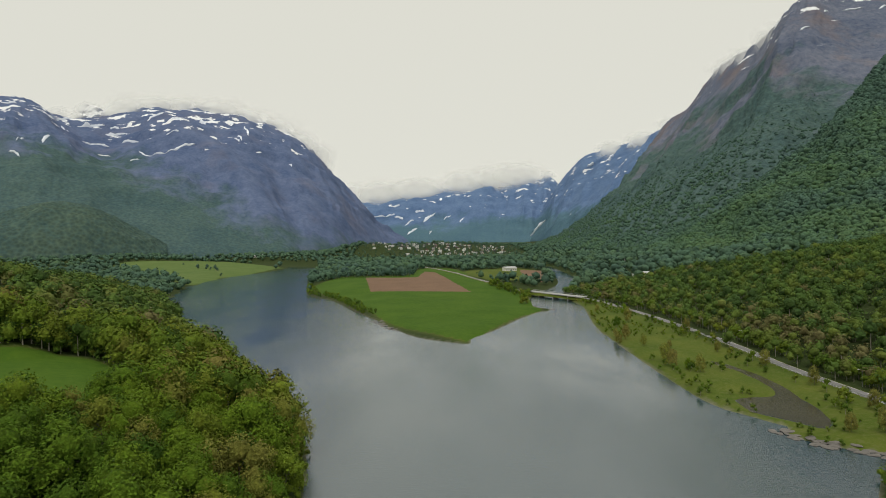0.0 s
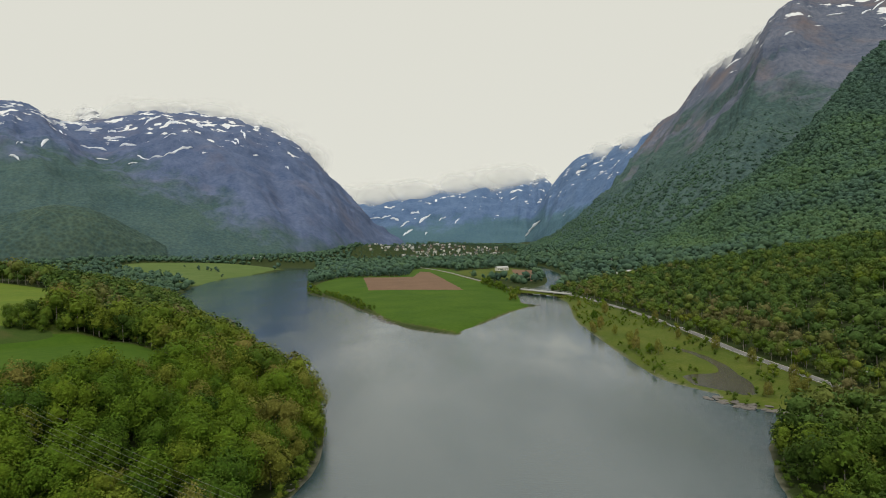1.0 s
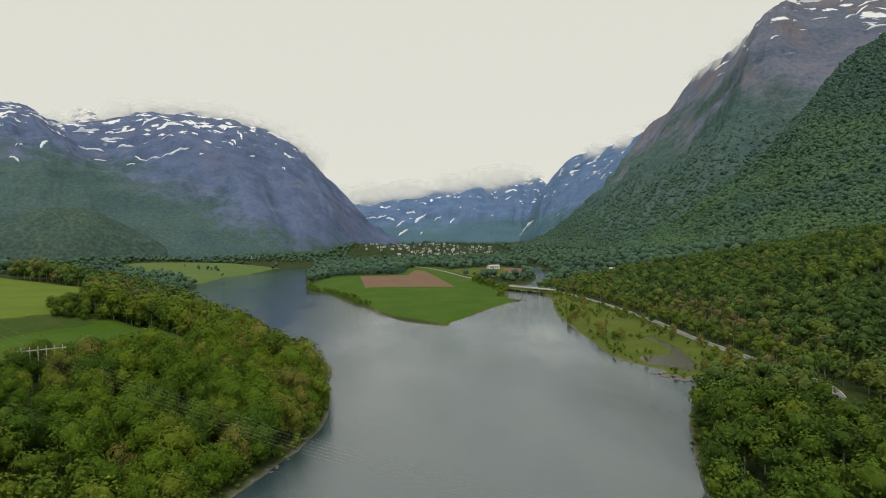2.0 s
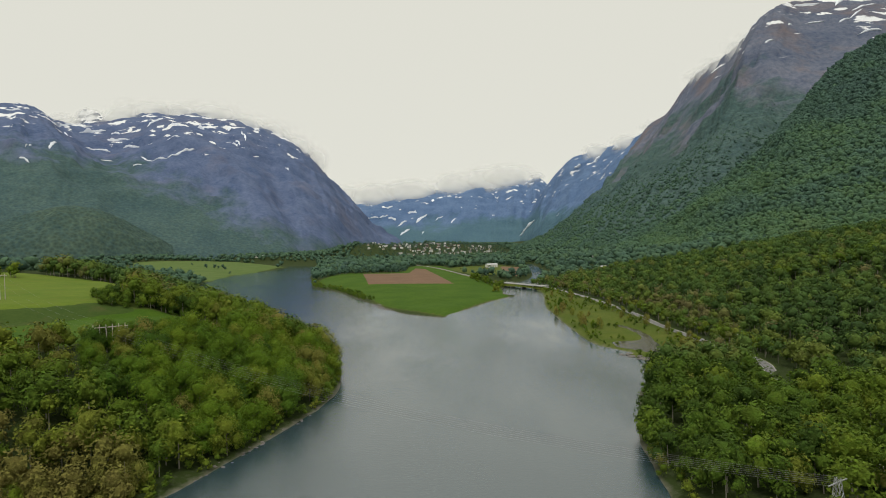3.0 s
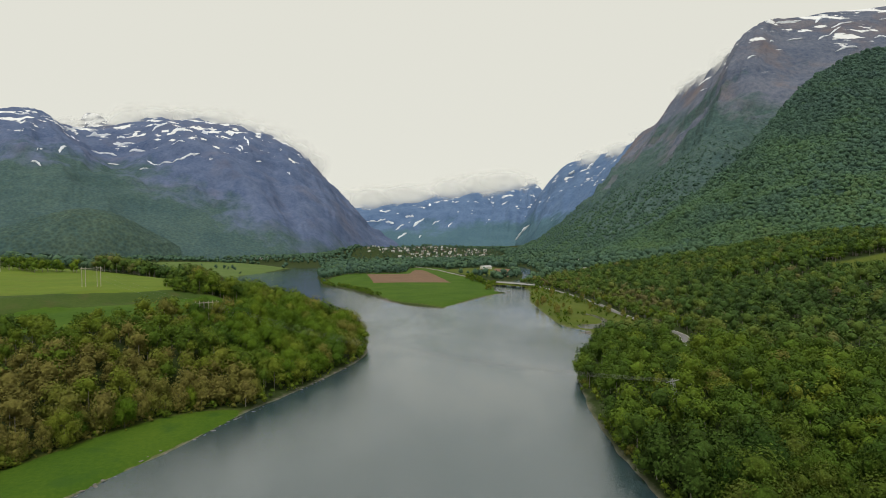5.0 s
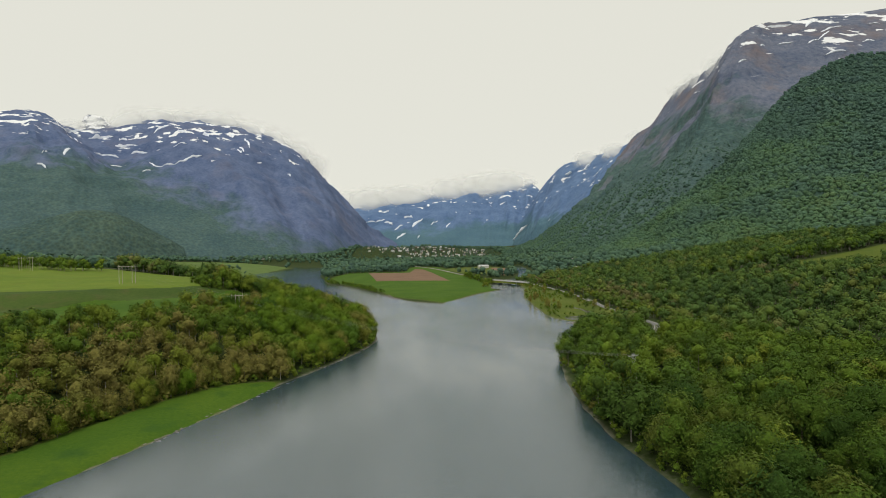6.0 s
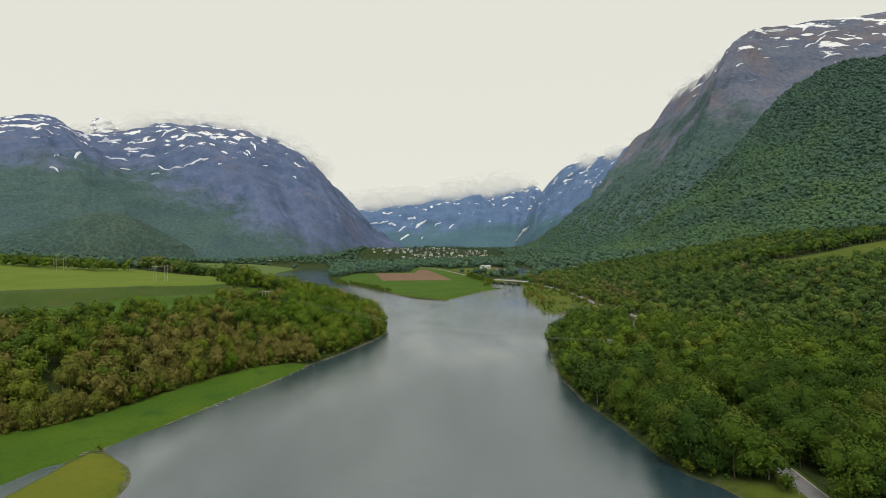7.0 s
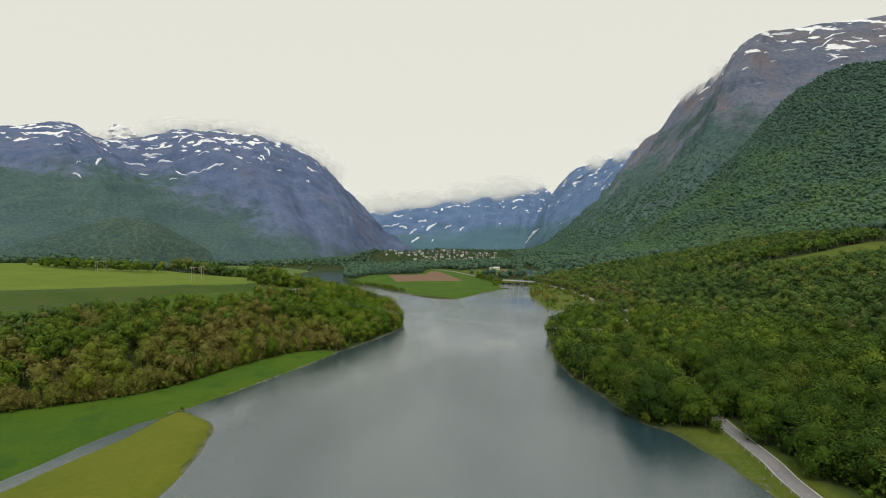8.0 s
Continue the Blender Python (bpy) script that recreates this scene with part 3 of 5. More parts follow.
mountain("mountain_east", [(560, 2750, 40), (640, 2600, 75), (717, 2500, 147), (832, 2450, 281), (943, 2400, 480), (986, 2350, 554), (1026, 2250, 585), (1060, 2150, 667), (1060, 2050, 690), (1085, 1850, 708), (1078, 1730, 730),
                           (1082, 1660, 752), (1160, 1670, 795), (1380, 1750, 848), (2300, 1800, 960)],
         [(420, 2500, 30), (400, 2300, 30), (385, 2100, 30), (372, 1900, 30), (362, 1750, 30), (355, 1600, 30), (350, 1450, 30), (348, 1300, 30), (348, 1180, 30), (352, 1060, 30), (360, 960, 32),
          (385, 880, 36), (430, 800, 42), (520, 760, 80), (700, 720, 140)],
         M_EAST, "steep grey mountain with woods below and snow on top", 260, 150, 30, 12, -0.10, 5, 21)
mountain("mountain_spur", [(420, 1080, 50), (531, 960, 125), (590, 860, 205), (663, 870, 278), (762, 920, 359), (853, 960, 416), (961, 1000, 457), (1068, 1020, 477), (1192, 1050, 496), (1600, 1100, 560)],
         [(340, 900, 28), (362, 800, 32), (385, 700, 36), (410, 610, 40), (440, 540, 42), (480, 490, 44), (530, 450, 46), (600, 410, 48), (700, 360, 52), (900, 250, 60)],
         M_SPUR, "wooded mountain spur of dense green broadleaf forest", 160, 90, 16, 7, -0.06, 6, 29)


# ---------------------------------------------------------------- woods
def ico(sub):
    bm = bmesh.new()
    bmesh.ops.create_icosphere(bm, subdivisions=sub, radius=1)
    v, f = np.array([q.co[:] for q in bm.verts]), np.array([[q.index for q in p.verts] for p in bm.faces])
    bm.free()
    return v, f


ICO1, ICO2 = ico(1), ico(2)


def crown_arrays(rng, height, radius, lobes, sprays, leaf, core, base=0.34, slim=1.0, heart=0.66):
    """A crown of a few rounded heads grown together: a dark heart each, and bunches of leaf sprays over it.
    Returns corners, triangles and which of them are rounded."""
    heads = []
    for k in range(lobes):
        a = k * 2.4 + rng.uniform(0, 1.2)
        q = 1 - (k + 0.3) / lobes
        ring = 0.0 if k == 0 else radius * rng.uniform(0.42, 0.66) * slim
        size = radius * (rng.uniform(0.62, 0.74) if k == 0 else rng.uniform(0.44, 0.62)) * (1.25 if lobes == 1 else 1.0)
        z = height * (base + (0.74 - base) * q)
        heads.append((np.array([math.cos(a) * ring, math.sin(a) * ring, z]), size, rng.uniform(0.85, 1.15), rng.uniform(0, 90, 2)))
    V, F, R, count = [], [], [], 0
    v, f = core

    def swell(d, o, size):
        k = 1.1 * size + 0.6
        return 1 + 0.30 * fbm(d[:, 0] * k + d[:, 2] * 0.8 * k + o[0], d[:, 1] * k - d[:, 2] * 0.7 * k + o[1], 2, 7)
    for k, (c, size, tall, o) in enumerate(heads):
        stretch = np.array([1, 1, tall])
        V.append(v * (size * heart * swell(v, o, size) * rng.uniform(0.8, 1.2, len(v)))[:, None] * stretch + c)
        F.append(f + count)
        R.append(np.ones(len(f), int))
        count += len(v)
        want = int(sprays * (size / radius) ** 2 * 2.2)
        d = rng.normal(size=(want * 2, 3))
        d[:, 2] = d[:, 2] * 0.9 + 0.28
        d /= np.linalg.norm(d, axis=1)[:, None]
        p = c + d * (size * swell(d, o, size) * rng.uniform(0.74, 1.10, len(d)))[:, None] * stretch
        free = np.ones(len(p), bool)
        for j, (c2, size2, tall2, o2) in enumerate(heads):
            if j != k:
                free &= np.linalg.norm((p - c2) / [1, 1, tall2], axis=1) > size2 * 0.9
        p, d = p[free][:want], d[free][:want]
        m = len(p)
        nrm = d + rng.normal(size=(m, 3)) * 0.45 + [0, 0, 0.3]
        nrm /= np.linalg.norm(nrm, axis=1)[:, None]
        t1 = np.cross(nrm, rng.normal(size=(m, 3)))
        t1 /= np.linalg.norm(t1, axis=1)[:, None] + 1e-9
        t2 = np.cross(nrm, t1)
        w = leaf * rng.uniform(0.6, 1.35, (m, 1))
        V.append(np.stack([p - t1 * w, p + t1 * w * 0.7 + t2 * w * 0.75, p + t1 * w * 0.5 - t2 * w * 0.85], 1).reshape(-1, 3))
        F.append(count + np.arange(m * 3).reshape(-1, 3))
        R.append(np.zeros(m, int))
        count += m * 3
    return np.concatenate(V), np.concatenate(F), np.concatenate(R)


def trunk_arrays(rng, height, radius, limbs, sides=6):
    V, F, count = [], [], 0

    def tube(a, b, ra, rb, bendy):
        nonlocal count
        a, b = np.array(a, float), np.array(b, float)
        axis = (b - a) / np.linalg.norm(b - a)
        s1 = np.cross(axis, [0.3, 0.9, 0.2])
        s1 /= np.linalg.norm(s1)
        s2 = np.cross(axis, s1)
        rings = 4
        for k in range(rings):
            q = k / (rings - 1)
            c = a + (b - a) * q + s1 * bendy * math.sin(q * math.pi)
            for j in range(sides):
                w = 2 * math.pi * j / sides
                V.append(c + (s1 * math.cos(w) + s2 * math.sin(w)) * (ra + (rb - ra) * q))
        for k in range(rings - 1):
            for j in range(sides):
                p, q2 = count + k * sides + j, count + k * sides + (j + 1) % sides
                F.append((p, q2, q2 + sides))
                F.append((p, q2 + sides, p + sides))
        count += rings * sides
    tube((0, 0, -0.6), (rng.uniform(-0.3, 0.3), rng.uniform(-0.3, 0.3), height * 0.8), radius, radius * 0.25, rng.uniform(-0.3, 0.3))
    for k in range(limbs):
        a = k * 2.4 + rng.uniform(0, 1)
        z = height * rng.uniform(0.28, 0.6)
        reach = height * rng.uniform(0.16, 0.26)
        tube((0, 0, z), (math.cos(a) * reach, math.sin(a) * reach, z + height * rng.uniform(0.14, 0.25)), radius * 0.42, radius * 0.1, rng.uniform(-0.2, 0.2))
    return np.array(V), np.array(F)


def with_trunk(arrays, height):
    """Adds a plain tapered trunk to a joined tree. Returns corners, triangles and which of them are bark."""
    v, f, rounded = arrays
    ring = np.array([(math.cos(a), math.sin(a), 0) for a in np.arange(5) * 2 * math.pi / 5])
    tv = np.concatenate([ring * 0.20 + [0, 0, -0.5], ring * 0.10 + [0, 0, height * 0.6]])
    tf = np.array([t for j in range(5) for t in ((j, (j + 1) % 5, 5 + (j + 1) % 5), (j, 5 + (j + 1) % 5, 5 + j))])
    return np.concatenate([v, tv]), np.concatenate([f, tf + len(v)]), np.concatenate([np.zeros(len(f), int), np.ones(10, int)]), np.concatenate([rounded, np.ones(10, int)])


def prototypes(count, seed, lobes, sprays, leaf, core, sizes, base=0.34, slim=1.0, trunk=False, heart=0.66):
    rng = np.random.default_rng(seed)
    made = []
    for k in range(count):
        h = rng.uniform(*sizes)
        crown = crown_arrays(rng, h, h * rng.uniform(0.36, 0.44), lobes + (int(rng.integers(-1, 2)) if lobes > 2 else 0), sprays, leaf, core, base, slim, heart)
        made.append((h, with_trunk(crown, h) if trunk else (crown[0], crown[1], np.zeros(len(crown[1]), int), crown[2])))
    return made


def scatter(seed, x0, y0, x1, y1, step):
    rng = np.random.default_rng(seed)
    gx, gy = np.meshgrid(np.arange(x0, x1, step), np.arange(y0, y1, step), indexing="ij")
    gx = gx + rng.uniform(-0.48, 0.48, gx.shape) * step
    gy = gy + rng.uniform(-0.48, 0.48, gy.shape) * step
    return gx.ravel(), gy.ravel()


CABLE_GAP = np.array([(50, 6), (80, -8)], float)
BARE = np.array([(104, 690), (121, 660), (170, 928), (123, 890)], float)
OPEN = (BARE, LOWER_FIELD, UPPER_FIELD, STRIP, RIVERSIDE, FAR_MEADOW, PENINSULA_FIELD, SIDE_FIELD, CLEARING, VERGE, SPIT)


def wooded(x, y, gap=2.0):
    """Where trees may stand."""
    ok = shore(x, y) > gap
    for f in OPEN:
        ok &= inside_distance(x, y, f) < -1.0
    ok &= line_distance(x, y, ROAD) > 4.2
    ok &= (line_distance(x, y, CABLE_GAP) > 6.5) & (np.hypot(x - 124, y - 88) > 11)
    return ok


def joined_wood(name, x, y, z, protos, label, seed, tint, size=(0.8, 1.2), leaves=None, shrink=None):
    """Many trees as one object."""
    rng = np.random.default_rng(seed)
    V, F, T, K, R, count = [], [], [], [], [], 0
    pick = rng.integers(0, len(protos), len(x))
    turn, scale = rng.uniform(0, 6.28, len(x)), rng.uniform(*size, len(x)) * (1.0 if shrink is None else shrink)
    for k in range(len(protos)):
        i = np.where(pick == k)[0]
        if not len(i):
            continue
        v, f, bark, rounded = protos[k][1]
        K.append(np.tile(bark, len(i)))
        R.append(np.tile(rounded, len(i)))
        c, s = np.cos(turn[i])[:, None], np.sin(turn[i])[:, None]
        q = np.stack([v[None, :, 0] * c - v[None, :, 1] * s, v[None, :, 0] * s + v[None, :, 1] * c, np.broadcast_to(v[None, :, 2], (len(i), len(v)))], 2)
        q = q * scale[i][:, None, None] + np.stack([x[i], y[i], z[i]], 1)[:, None]
        V.append(q.reshape(-1, 3))
        F.append((f[None] + count + (np.arange(len(i)) * len(v))[:, None, None]).reshape(-1, 3))
        T.append(np.repeat(tint[i], len(v)))
        count += len(i) * len(v)
    ob = sheet(name, np.concatenate(V), np.concatenate(F), leaves or M_WOODS, np.concatenate(R), [("tint", "FLOAT", np.concatenate(T))], None, (M_BIRCH, np.concatenate(K)))
    return tagged(ob, label, "woodland", kind="stuff")


def tint_at(x, y, seed, brown=0.0, mixed=0.17):
    rng = np.random.default_rng(seed)
    return np.clip(0.42 + 0.30 * fbm(x * 0.018, y * 0.018, 3, seed) + rng.normal(0, mixed, len(x)) + brown, 0, 1)


NEAR = prototypes(7, 11, 6, 560, 0.28, ICO1, (10.5, 14.0), 0.20, 1.05)
M_BIRCH = plain_material("pale_bark", (0.26, 0.24, 0.20), 0.9, 0.3, 2.0)
MID = prototypes(8, 12, 4, 185, 0.41, ICO1, (10, 14), 0.22, 1.05, True)
MID_FAR = prototypes(8, 16, 3, 62, 0.60, ICO1, (10, 14), 0.24, 1.05, True, 0.66)
FAR = prototypes(8, 13, 2, 9, 1.25, ICO1, (11, 14), 0.25, 1.0, False, 0.8)
CLUMP = prototypes(8, 17, 1, 5, 1.6, ICO1, (11, 14), 0.30, 1.0, False, 0.86)

# trees on both slopes over the river
tx, ty = scatter(21, -330, -202, 480, 560, 6.4)
keep = wooded(tx, ty) & (np.abs(tx) < 38 + 0.84 * (ty + 285)) & ~((tx > -175) & (tx < 92) & (ty > 285))
keep &= ~((tx > 200) & (ty < -60 + (tx - 200) * 0.2)) & ~((tx < -180) & (ty < -120))
tx, ty = tx[keep], ty[keep]
edge = inside_distance(tx, ty, LOWER_FIELD)
keep = (edge < -7) | (np.random.default_rng(5).random(len(tx)) < 0.85)
tx, ty = tx[keep], ty[keep]
ts = shore(tx, ty)
nearest = np.where(tx < 0, np.hypot((tx + 60) * 1.1, ty - 95), np.hypot((tx - 88) * 1.3, (ty + 118) * 0.8))
order = np.argsort(nearest)[:285]
single = np.zeros(len(tx), bool)
single[order] = True
tz = ground_z(tx, ty)

edge = np.maximum(inside_distance(tx, ty, LOWER_FIELD), inside_distance(tx, ty, CLEARING))
low = np.where(edge > -10, 0.88, 1.0) * np.where(np.hypot(tx + 98, ty - 66) < 15, 0.62, 1.0) * np.where((tx < -120) & (ty < 90) & (edge > -45), 0.78, 1.0) * np.where((tx < 0) & (ty > 125), 1.25, 1.0)
rng_trees = np.random.default_rng(31)
SPARSE = prototypes(5, 14, 7, 420, 0.25, ICO1, (9.5, 12.5), 0.24, 0.85, False, 0.45)


def tree_kind(arrays, height, leaves, label, limbs):
    """A broadleaf tree: trunk with limbs, and a leafy crown."""
    tree = new("tree")
    v, f = trunk_arrays(rng_trees, height, 0.17, limbs)
    sheet("trunk", v, f, M_BARK, True, (), tree)
    sheet("crown", arrays[0], arrays[1], leaves, arrays[3], (), tree)
    return tagged(tree, label, "tree", "trees along the river banks")


GREEN_KINDS = [tree_kind(a, h, M_LEAF, "broadleaf tree in fresh green spring leaf", 5) for h, a in NEAR]
SHADED_KINDS = [tree_kind(a, h, M_LEAF_SHADED, "broadleaf tree with green leaves coloured darker as shade", 5) for h, a in NEAR]
OLIVE_KINDS = [tree_kind(a, h, M_OLIVE, "slender olive-brown tree just coming into leaf", 7) for h, a in SPARSE]
waiting = {id(k): k for k in GREEN_KINDS + SHADED_KINDS + OLIVE_KINDS}
hill_in = inside_distance(tx, ty, HILL)
for i in np.where(single)[0]:
    budding = (tx[i] < 0 and ty[i] < 30 and hill_in[i] < 22 and rng_trees.random() < 0.7) or rng_trees.random() < (0.06 if tx[i] < 0 else 0.0)
    kinds = OLIVE_KINDS if budding else GREEN_KINDS if tx[i] < 0 else SHADED_KINDS
    k = kinds[int(rng_trees.integers(0, len(kinds)))]
    sc = float(rng_trees.uniform(0.72, 1.15)) * (0.95 if tx[i] < 0 else 1.0) * float(low[i])
    m = pose(tx[i], ty[i], tz[i] - 0.2, 0, 0, float(rng_trees.uniform(0, 360)))
    tree = waiting.pop(id(k)) if id(k) in waiting else copy_thing(k, m)
    tree.matrix_basis = m @ Matrix.Diagonal((sc, sc, sc * float(rng_trees.uniform(0.9, 1.1)), 1))
# a close row of budding trees along the foot of the wooded slope
rng_row = np.random.default_rng(33)
foot = curve([(-172, -105), (-158, -98), (-129, -81), (-115, -66), (-104, -34), (-89, -3), (-73, 13), (-62, 24)], 10)
foot_s = np.concatenate([[0], np.cumsum(np.linalg.norm(np.diff(foot, axis=0), axis=1))])
for q in np.arange(0, foot_s[-1], 3.6):
    x = float(np.interp(q, foot_s, foot[:, 0]) + rng_row.normal(0, 0.9))
    y = float(np.interp(q, foot_s, foot[:, 1]) + rng_row.normal(0, 0.9))
    k = OLIVE_KINDS[int(rng_row.integers(0, 5))] if rng_row.random() < 0.85 else GREEN_KINDS[int(rng_row.integers(0, 7))]
    sc = float(rng_row.uniform(0.6, 0.95))
    m = pose(x, y, float(ground_z(x, y)) - 0.2, 0, 0, float(rng_row.uniform(0, 360)))
    tree = waiting.pop(id(k)) if id(k) in waiting else copy_thing(k, m)
    tree.matrix_basis = m @ Matrix.Diagonal((sc * 0.8, sc * 0.8, sc, 1))
rest = ~single
close = rest & ((np.hypot(tx, ty + 60) < 185) | ((tx < 0) & (np.hypot(tx + 40, ty - 90) < 150)))
wide = rest & ~close & (np.random.default_rng(8).random(len(tx)) < 0.72)
for name, which, protos, farther in (("woodland", close, MID, False), ("woodland", wide, MID_FAR, True)):
    # budding trees browner; left bank's tint lifted, near right bank's lowered as shade
    brown = np.where((tx[which] < 0) & (hill_in[which] < 26) & (ty[which] < 30), 0.40, np.where(tx[which] < 0, 0.16, np.where(ty[which] < 260, np.where(farther, 0.0, -0.20), -0.02))) + np.where((tx[which] > 0) & (ty[which] > 90) & (tx[which] < 158 + 0.05 * ty[which]), 0.26, 0.0)
    joined_wood(name, tx[which], ty[which], tz[which] - 0.2, protos, "dense broadleaf woodland in spring leaf on the valley sides", 41, tint_at(tx[which], ty[which], 51, brown, 0.22), (0.74, 1.22), M_HILLWOOD if farther else None, low[which] * np.where((tx[which] > 0) & (ty[which] > 120) & (tx[which] < 160), 0.75, 1.0))

# farther woods on the valley floor
fx, fy = scatter(22, -1700, 100, 620, 2300, 17)
keep = wooded(fx, fy, 4) & ~((fx > -340) & (fx < 486) & (fy < 566)) & (np.abs(fx) < 40 + 0.84 * (fy + 285)) & ~((np.abs(fx) < 230) & (fy > 1365) & (fy < 1890)) & ~((fx > -190) & (fx < 92) & (fy < 640))
fx, fy = fx[keep], fy[keep]
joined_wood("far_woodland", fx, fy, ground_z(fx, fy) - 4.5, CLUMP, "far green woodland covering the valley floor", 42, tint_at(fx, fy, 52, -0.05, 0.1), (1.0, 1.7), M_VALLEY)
vx, vy = scatter(28, -330, 640, 360, 1390, 10.5)
keep = wooded(vx, vy, 4) 
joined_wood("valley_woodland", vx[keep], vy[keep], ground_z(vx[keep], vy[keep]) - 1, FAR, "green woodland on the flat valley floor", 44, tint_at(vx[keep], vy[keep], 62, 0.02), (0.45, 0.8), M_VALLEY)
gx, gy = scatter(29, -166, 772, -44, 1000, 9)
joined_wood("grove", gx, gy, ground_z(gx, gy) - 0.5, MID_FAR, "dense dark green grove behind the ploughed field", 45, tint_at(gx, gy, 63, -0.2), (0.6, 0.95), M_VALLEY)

# ---------------------------------------------------------------- woods on the mountain feet
def slope_wood(name, side, count, v0, v1, label, seed, brown=-0.05, thin=1.4):
    """Tree clumps over the lower part of a mountain side."""
    P, v = SIDES[side]
    rng = np.random.default_rng(seed)
    u = rng.uniform(0, 1, count) * (P.shape[0] - 1.001)
    q = v0 + (v1 - v0) * rng.uniform(0, 1, count) ** thin
    w = np.interp(q, v, np.arange(len(v)))
    i, j = u.astype(int), np.minimum(w.astype(int), len(v) - 2)
    a, b = (u - i)[:, None], (w - j)[:, None]
    p = (P[i, j] * (1 - a) + P[i + 1, j] * a) * (1 - b) + (P[i, j + 1] * (1 - a) + P[i + 1, j + 1] * a) * b
    ok = (np.abs(p[:, 0]) < 60 + 0.86 * (p[:, 1] + 285)) & (p[:, 2] > ground_z(p[:, 0], p[:, 1]) - 4)
    p = p[ok]
    # tint turns bluer with height, painting in thicker haze
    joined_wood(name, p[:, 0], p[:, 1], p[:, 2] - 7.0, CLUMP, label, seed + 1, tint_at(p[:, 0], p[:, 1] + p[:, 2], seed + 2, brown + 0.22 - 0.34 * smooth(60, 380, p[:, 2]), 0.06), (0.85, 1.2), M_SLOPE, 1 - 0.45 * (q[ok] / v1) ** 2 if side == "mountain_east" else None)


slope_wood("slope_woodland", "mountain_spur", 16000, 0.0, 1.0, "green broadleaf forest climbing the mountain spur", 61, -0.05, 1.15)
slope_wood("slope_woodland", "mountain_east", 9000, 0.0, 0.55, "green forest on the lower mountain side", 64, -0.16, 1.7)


# ---------------------------------------------------------------- snow and cloud
M_SNOW = plain_material("old_snow", (0.80, 0.84, 0.92), 0.7, 0.06, 0.05)


def side_point(P, v, u, q):
    iu = np.clip(u, 0, 1) * (P.shape[0] - 1.001)
    w = np.clip(np.interp(q, v, np.arange(len(v))), 0, len(v) - 1.001)
    i, j = int(iu), int(w)
    a, b = iu - i, w - j
    return (P[i, j] * (1 - a) + P[i + 1, j] * a) * (1 - b) + (P[i, j + 1] * (1 - a) + P[i + 1, j + 1] * a) * b


def snow_patches(side, strokes, seed, label, raised=5.0):
    """Patches of old snow on a mountain side, placed and turned to fit the camera's view: from, to and width."""
    P, v = SIDES[side]
    rng = np.random.default_rng(seed)
    for u0, v0, u1, v1, width in strokes:
        n = 18
        mid = np.array([side_point(P, v, u0 + (u1 - u0) * s, v0 + (v1 - v0) * s + 0.006 * math.sin(3 * s)) for s in np.linspace(0, 1, n)])
        along = np.gradient(mid, axis=0)
        toward = np.array([0, 0, 60.0]) - mid[n // 2]
        toward /= np.linalg.norm(toward)
        acrossv = np.cross(along, toward)
        acrossv /= np.linalg.norm(acrossv, axis=1)[:, None] + 1e-9
        wob = 0.55 + 0.45 * fbm(np.linspace(0, 5, n) + rng.uniform(0, 50), np.full(n, seed * 1.0), 3, 7)
        half = width * 1.15 * wob * np.minimum(1, np.minimum(np.linspace(0, 1, n), np.linspace(1, 0, n)) * 5 + 0.12)
        shift = width * 0.4 * fbm(np.linspace(0, 4, n) + rng.uniform(0, 50), np.full(n, 3.0), 3, 9)
        lift = (toward + [0, 0, 0.35]) * raised
        rows = [mid + acrossv * (shift + half * k)[:, None] + lift * (1 - 0.5 * abs(k)) for k in (-1, -0.5, 0, 0.5, 1)]
        ob = sheet("snow_patch", np.stack(rows, 1).reshape(-1, 3), grid_faces(n, 5), M_SNOW)
        tagged(ob, label, "snow", "snow patches", "structure")


snow_patches("mountain_west", [(0.243, 0.806, 0.328, 0.964, 16), (0.328, 0.866, 0.375, 0.846, 20), (0.371, 0.787, 0.405, 0.728, 14), (0.386, 0.688, 0.409, 0.649, 10), (0.39, 0.511, 0.417, 0.422, 9), (0.417, 0.422, 0.475, 0.452, 9), (0.324, 0.728, 0.367, 0.688, 12), (0.367, 0.442, 0.378, 0.422, 6), (0.432, 0.757, 0.479, 0.787, 9), (0.44, 0.57, 0.459, 0.531, 6), (0.463, 0.659, 0.475, 0.619, 12), (0.143, 0.856, 0.17, 0.856, 9), (0.158, 0.432, 0.174, 0.491, 5)], 71, "white patch of old snow on the mountain face")
snow_patches("mountain_west", [(0.147, 0.373, 0.162, 0.363, 5), (0.212, 0.491, 0.232, 0.521, 9), (0.29, 0.826, 0.301, 0.757, 6), (0.382, 0.826, 0.394, 0.806, 11), (0.514, 0.688, 0.521, 0.659, 19), (0.56, 0.737, 0.56, 0.718, 14), (0.556, 0.58, 0.556, 0.521, 8), (0.579, 0.728, 0.571, 0.57, 8), (0.548, 0.55, 0.552, 0.521, 7), (0.629, 0.442, 0.633, 0.422, 5)], 72, "white patch of old snow on the mountain face")
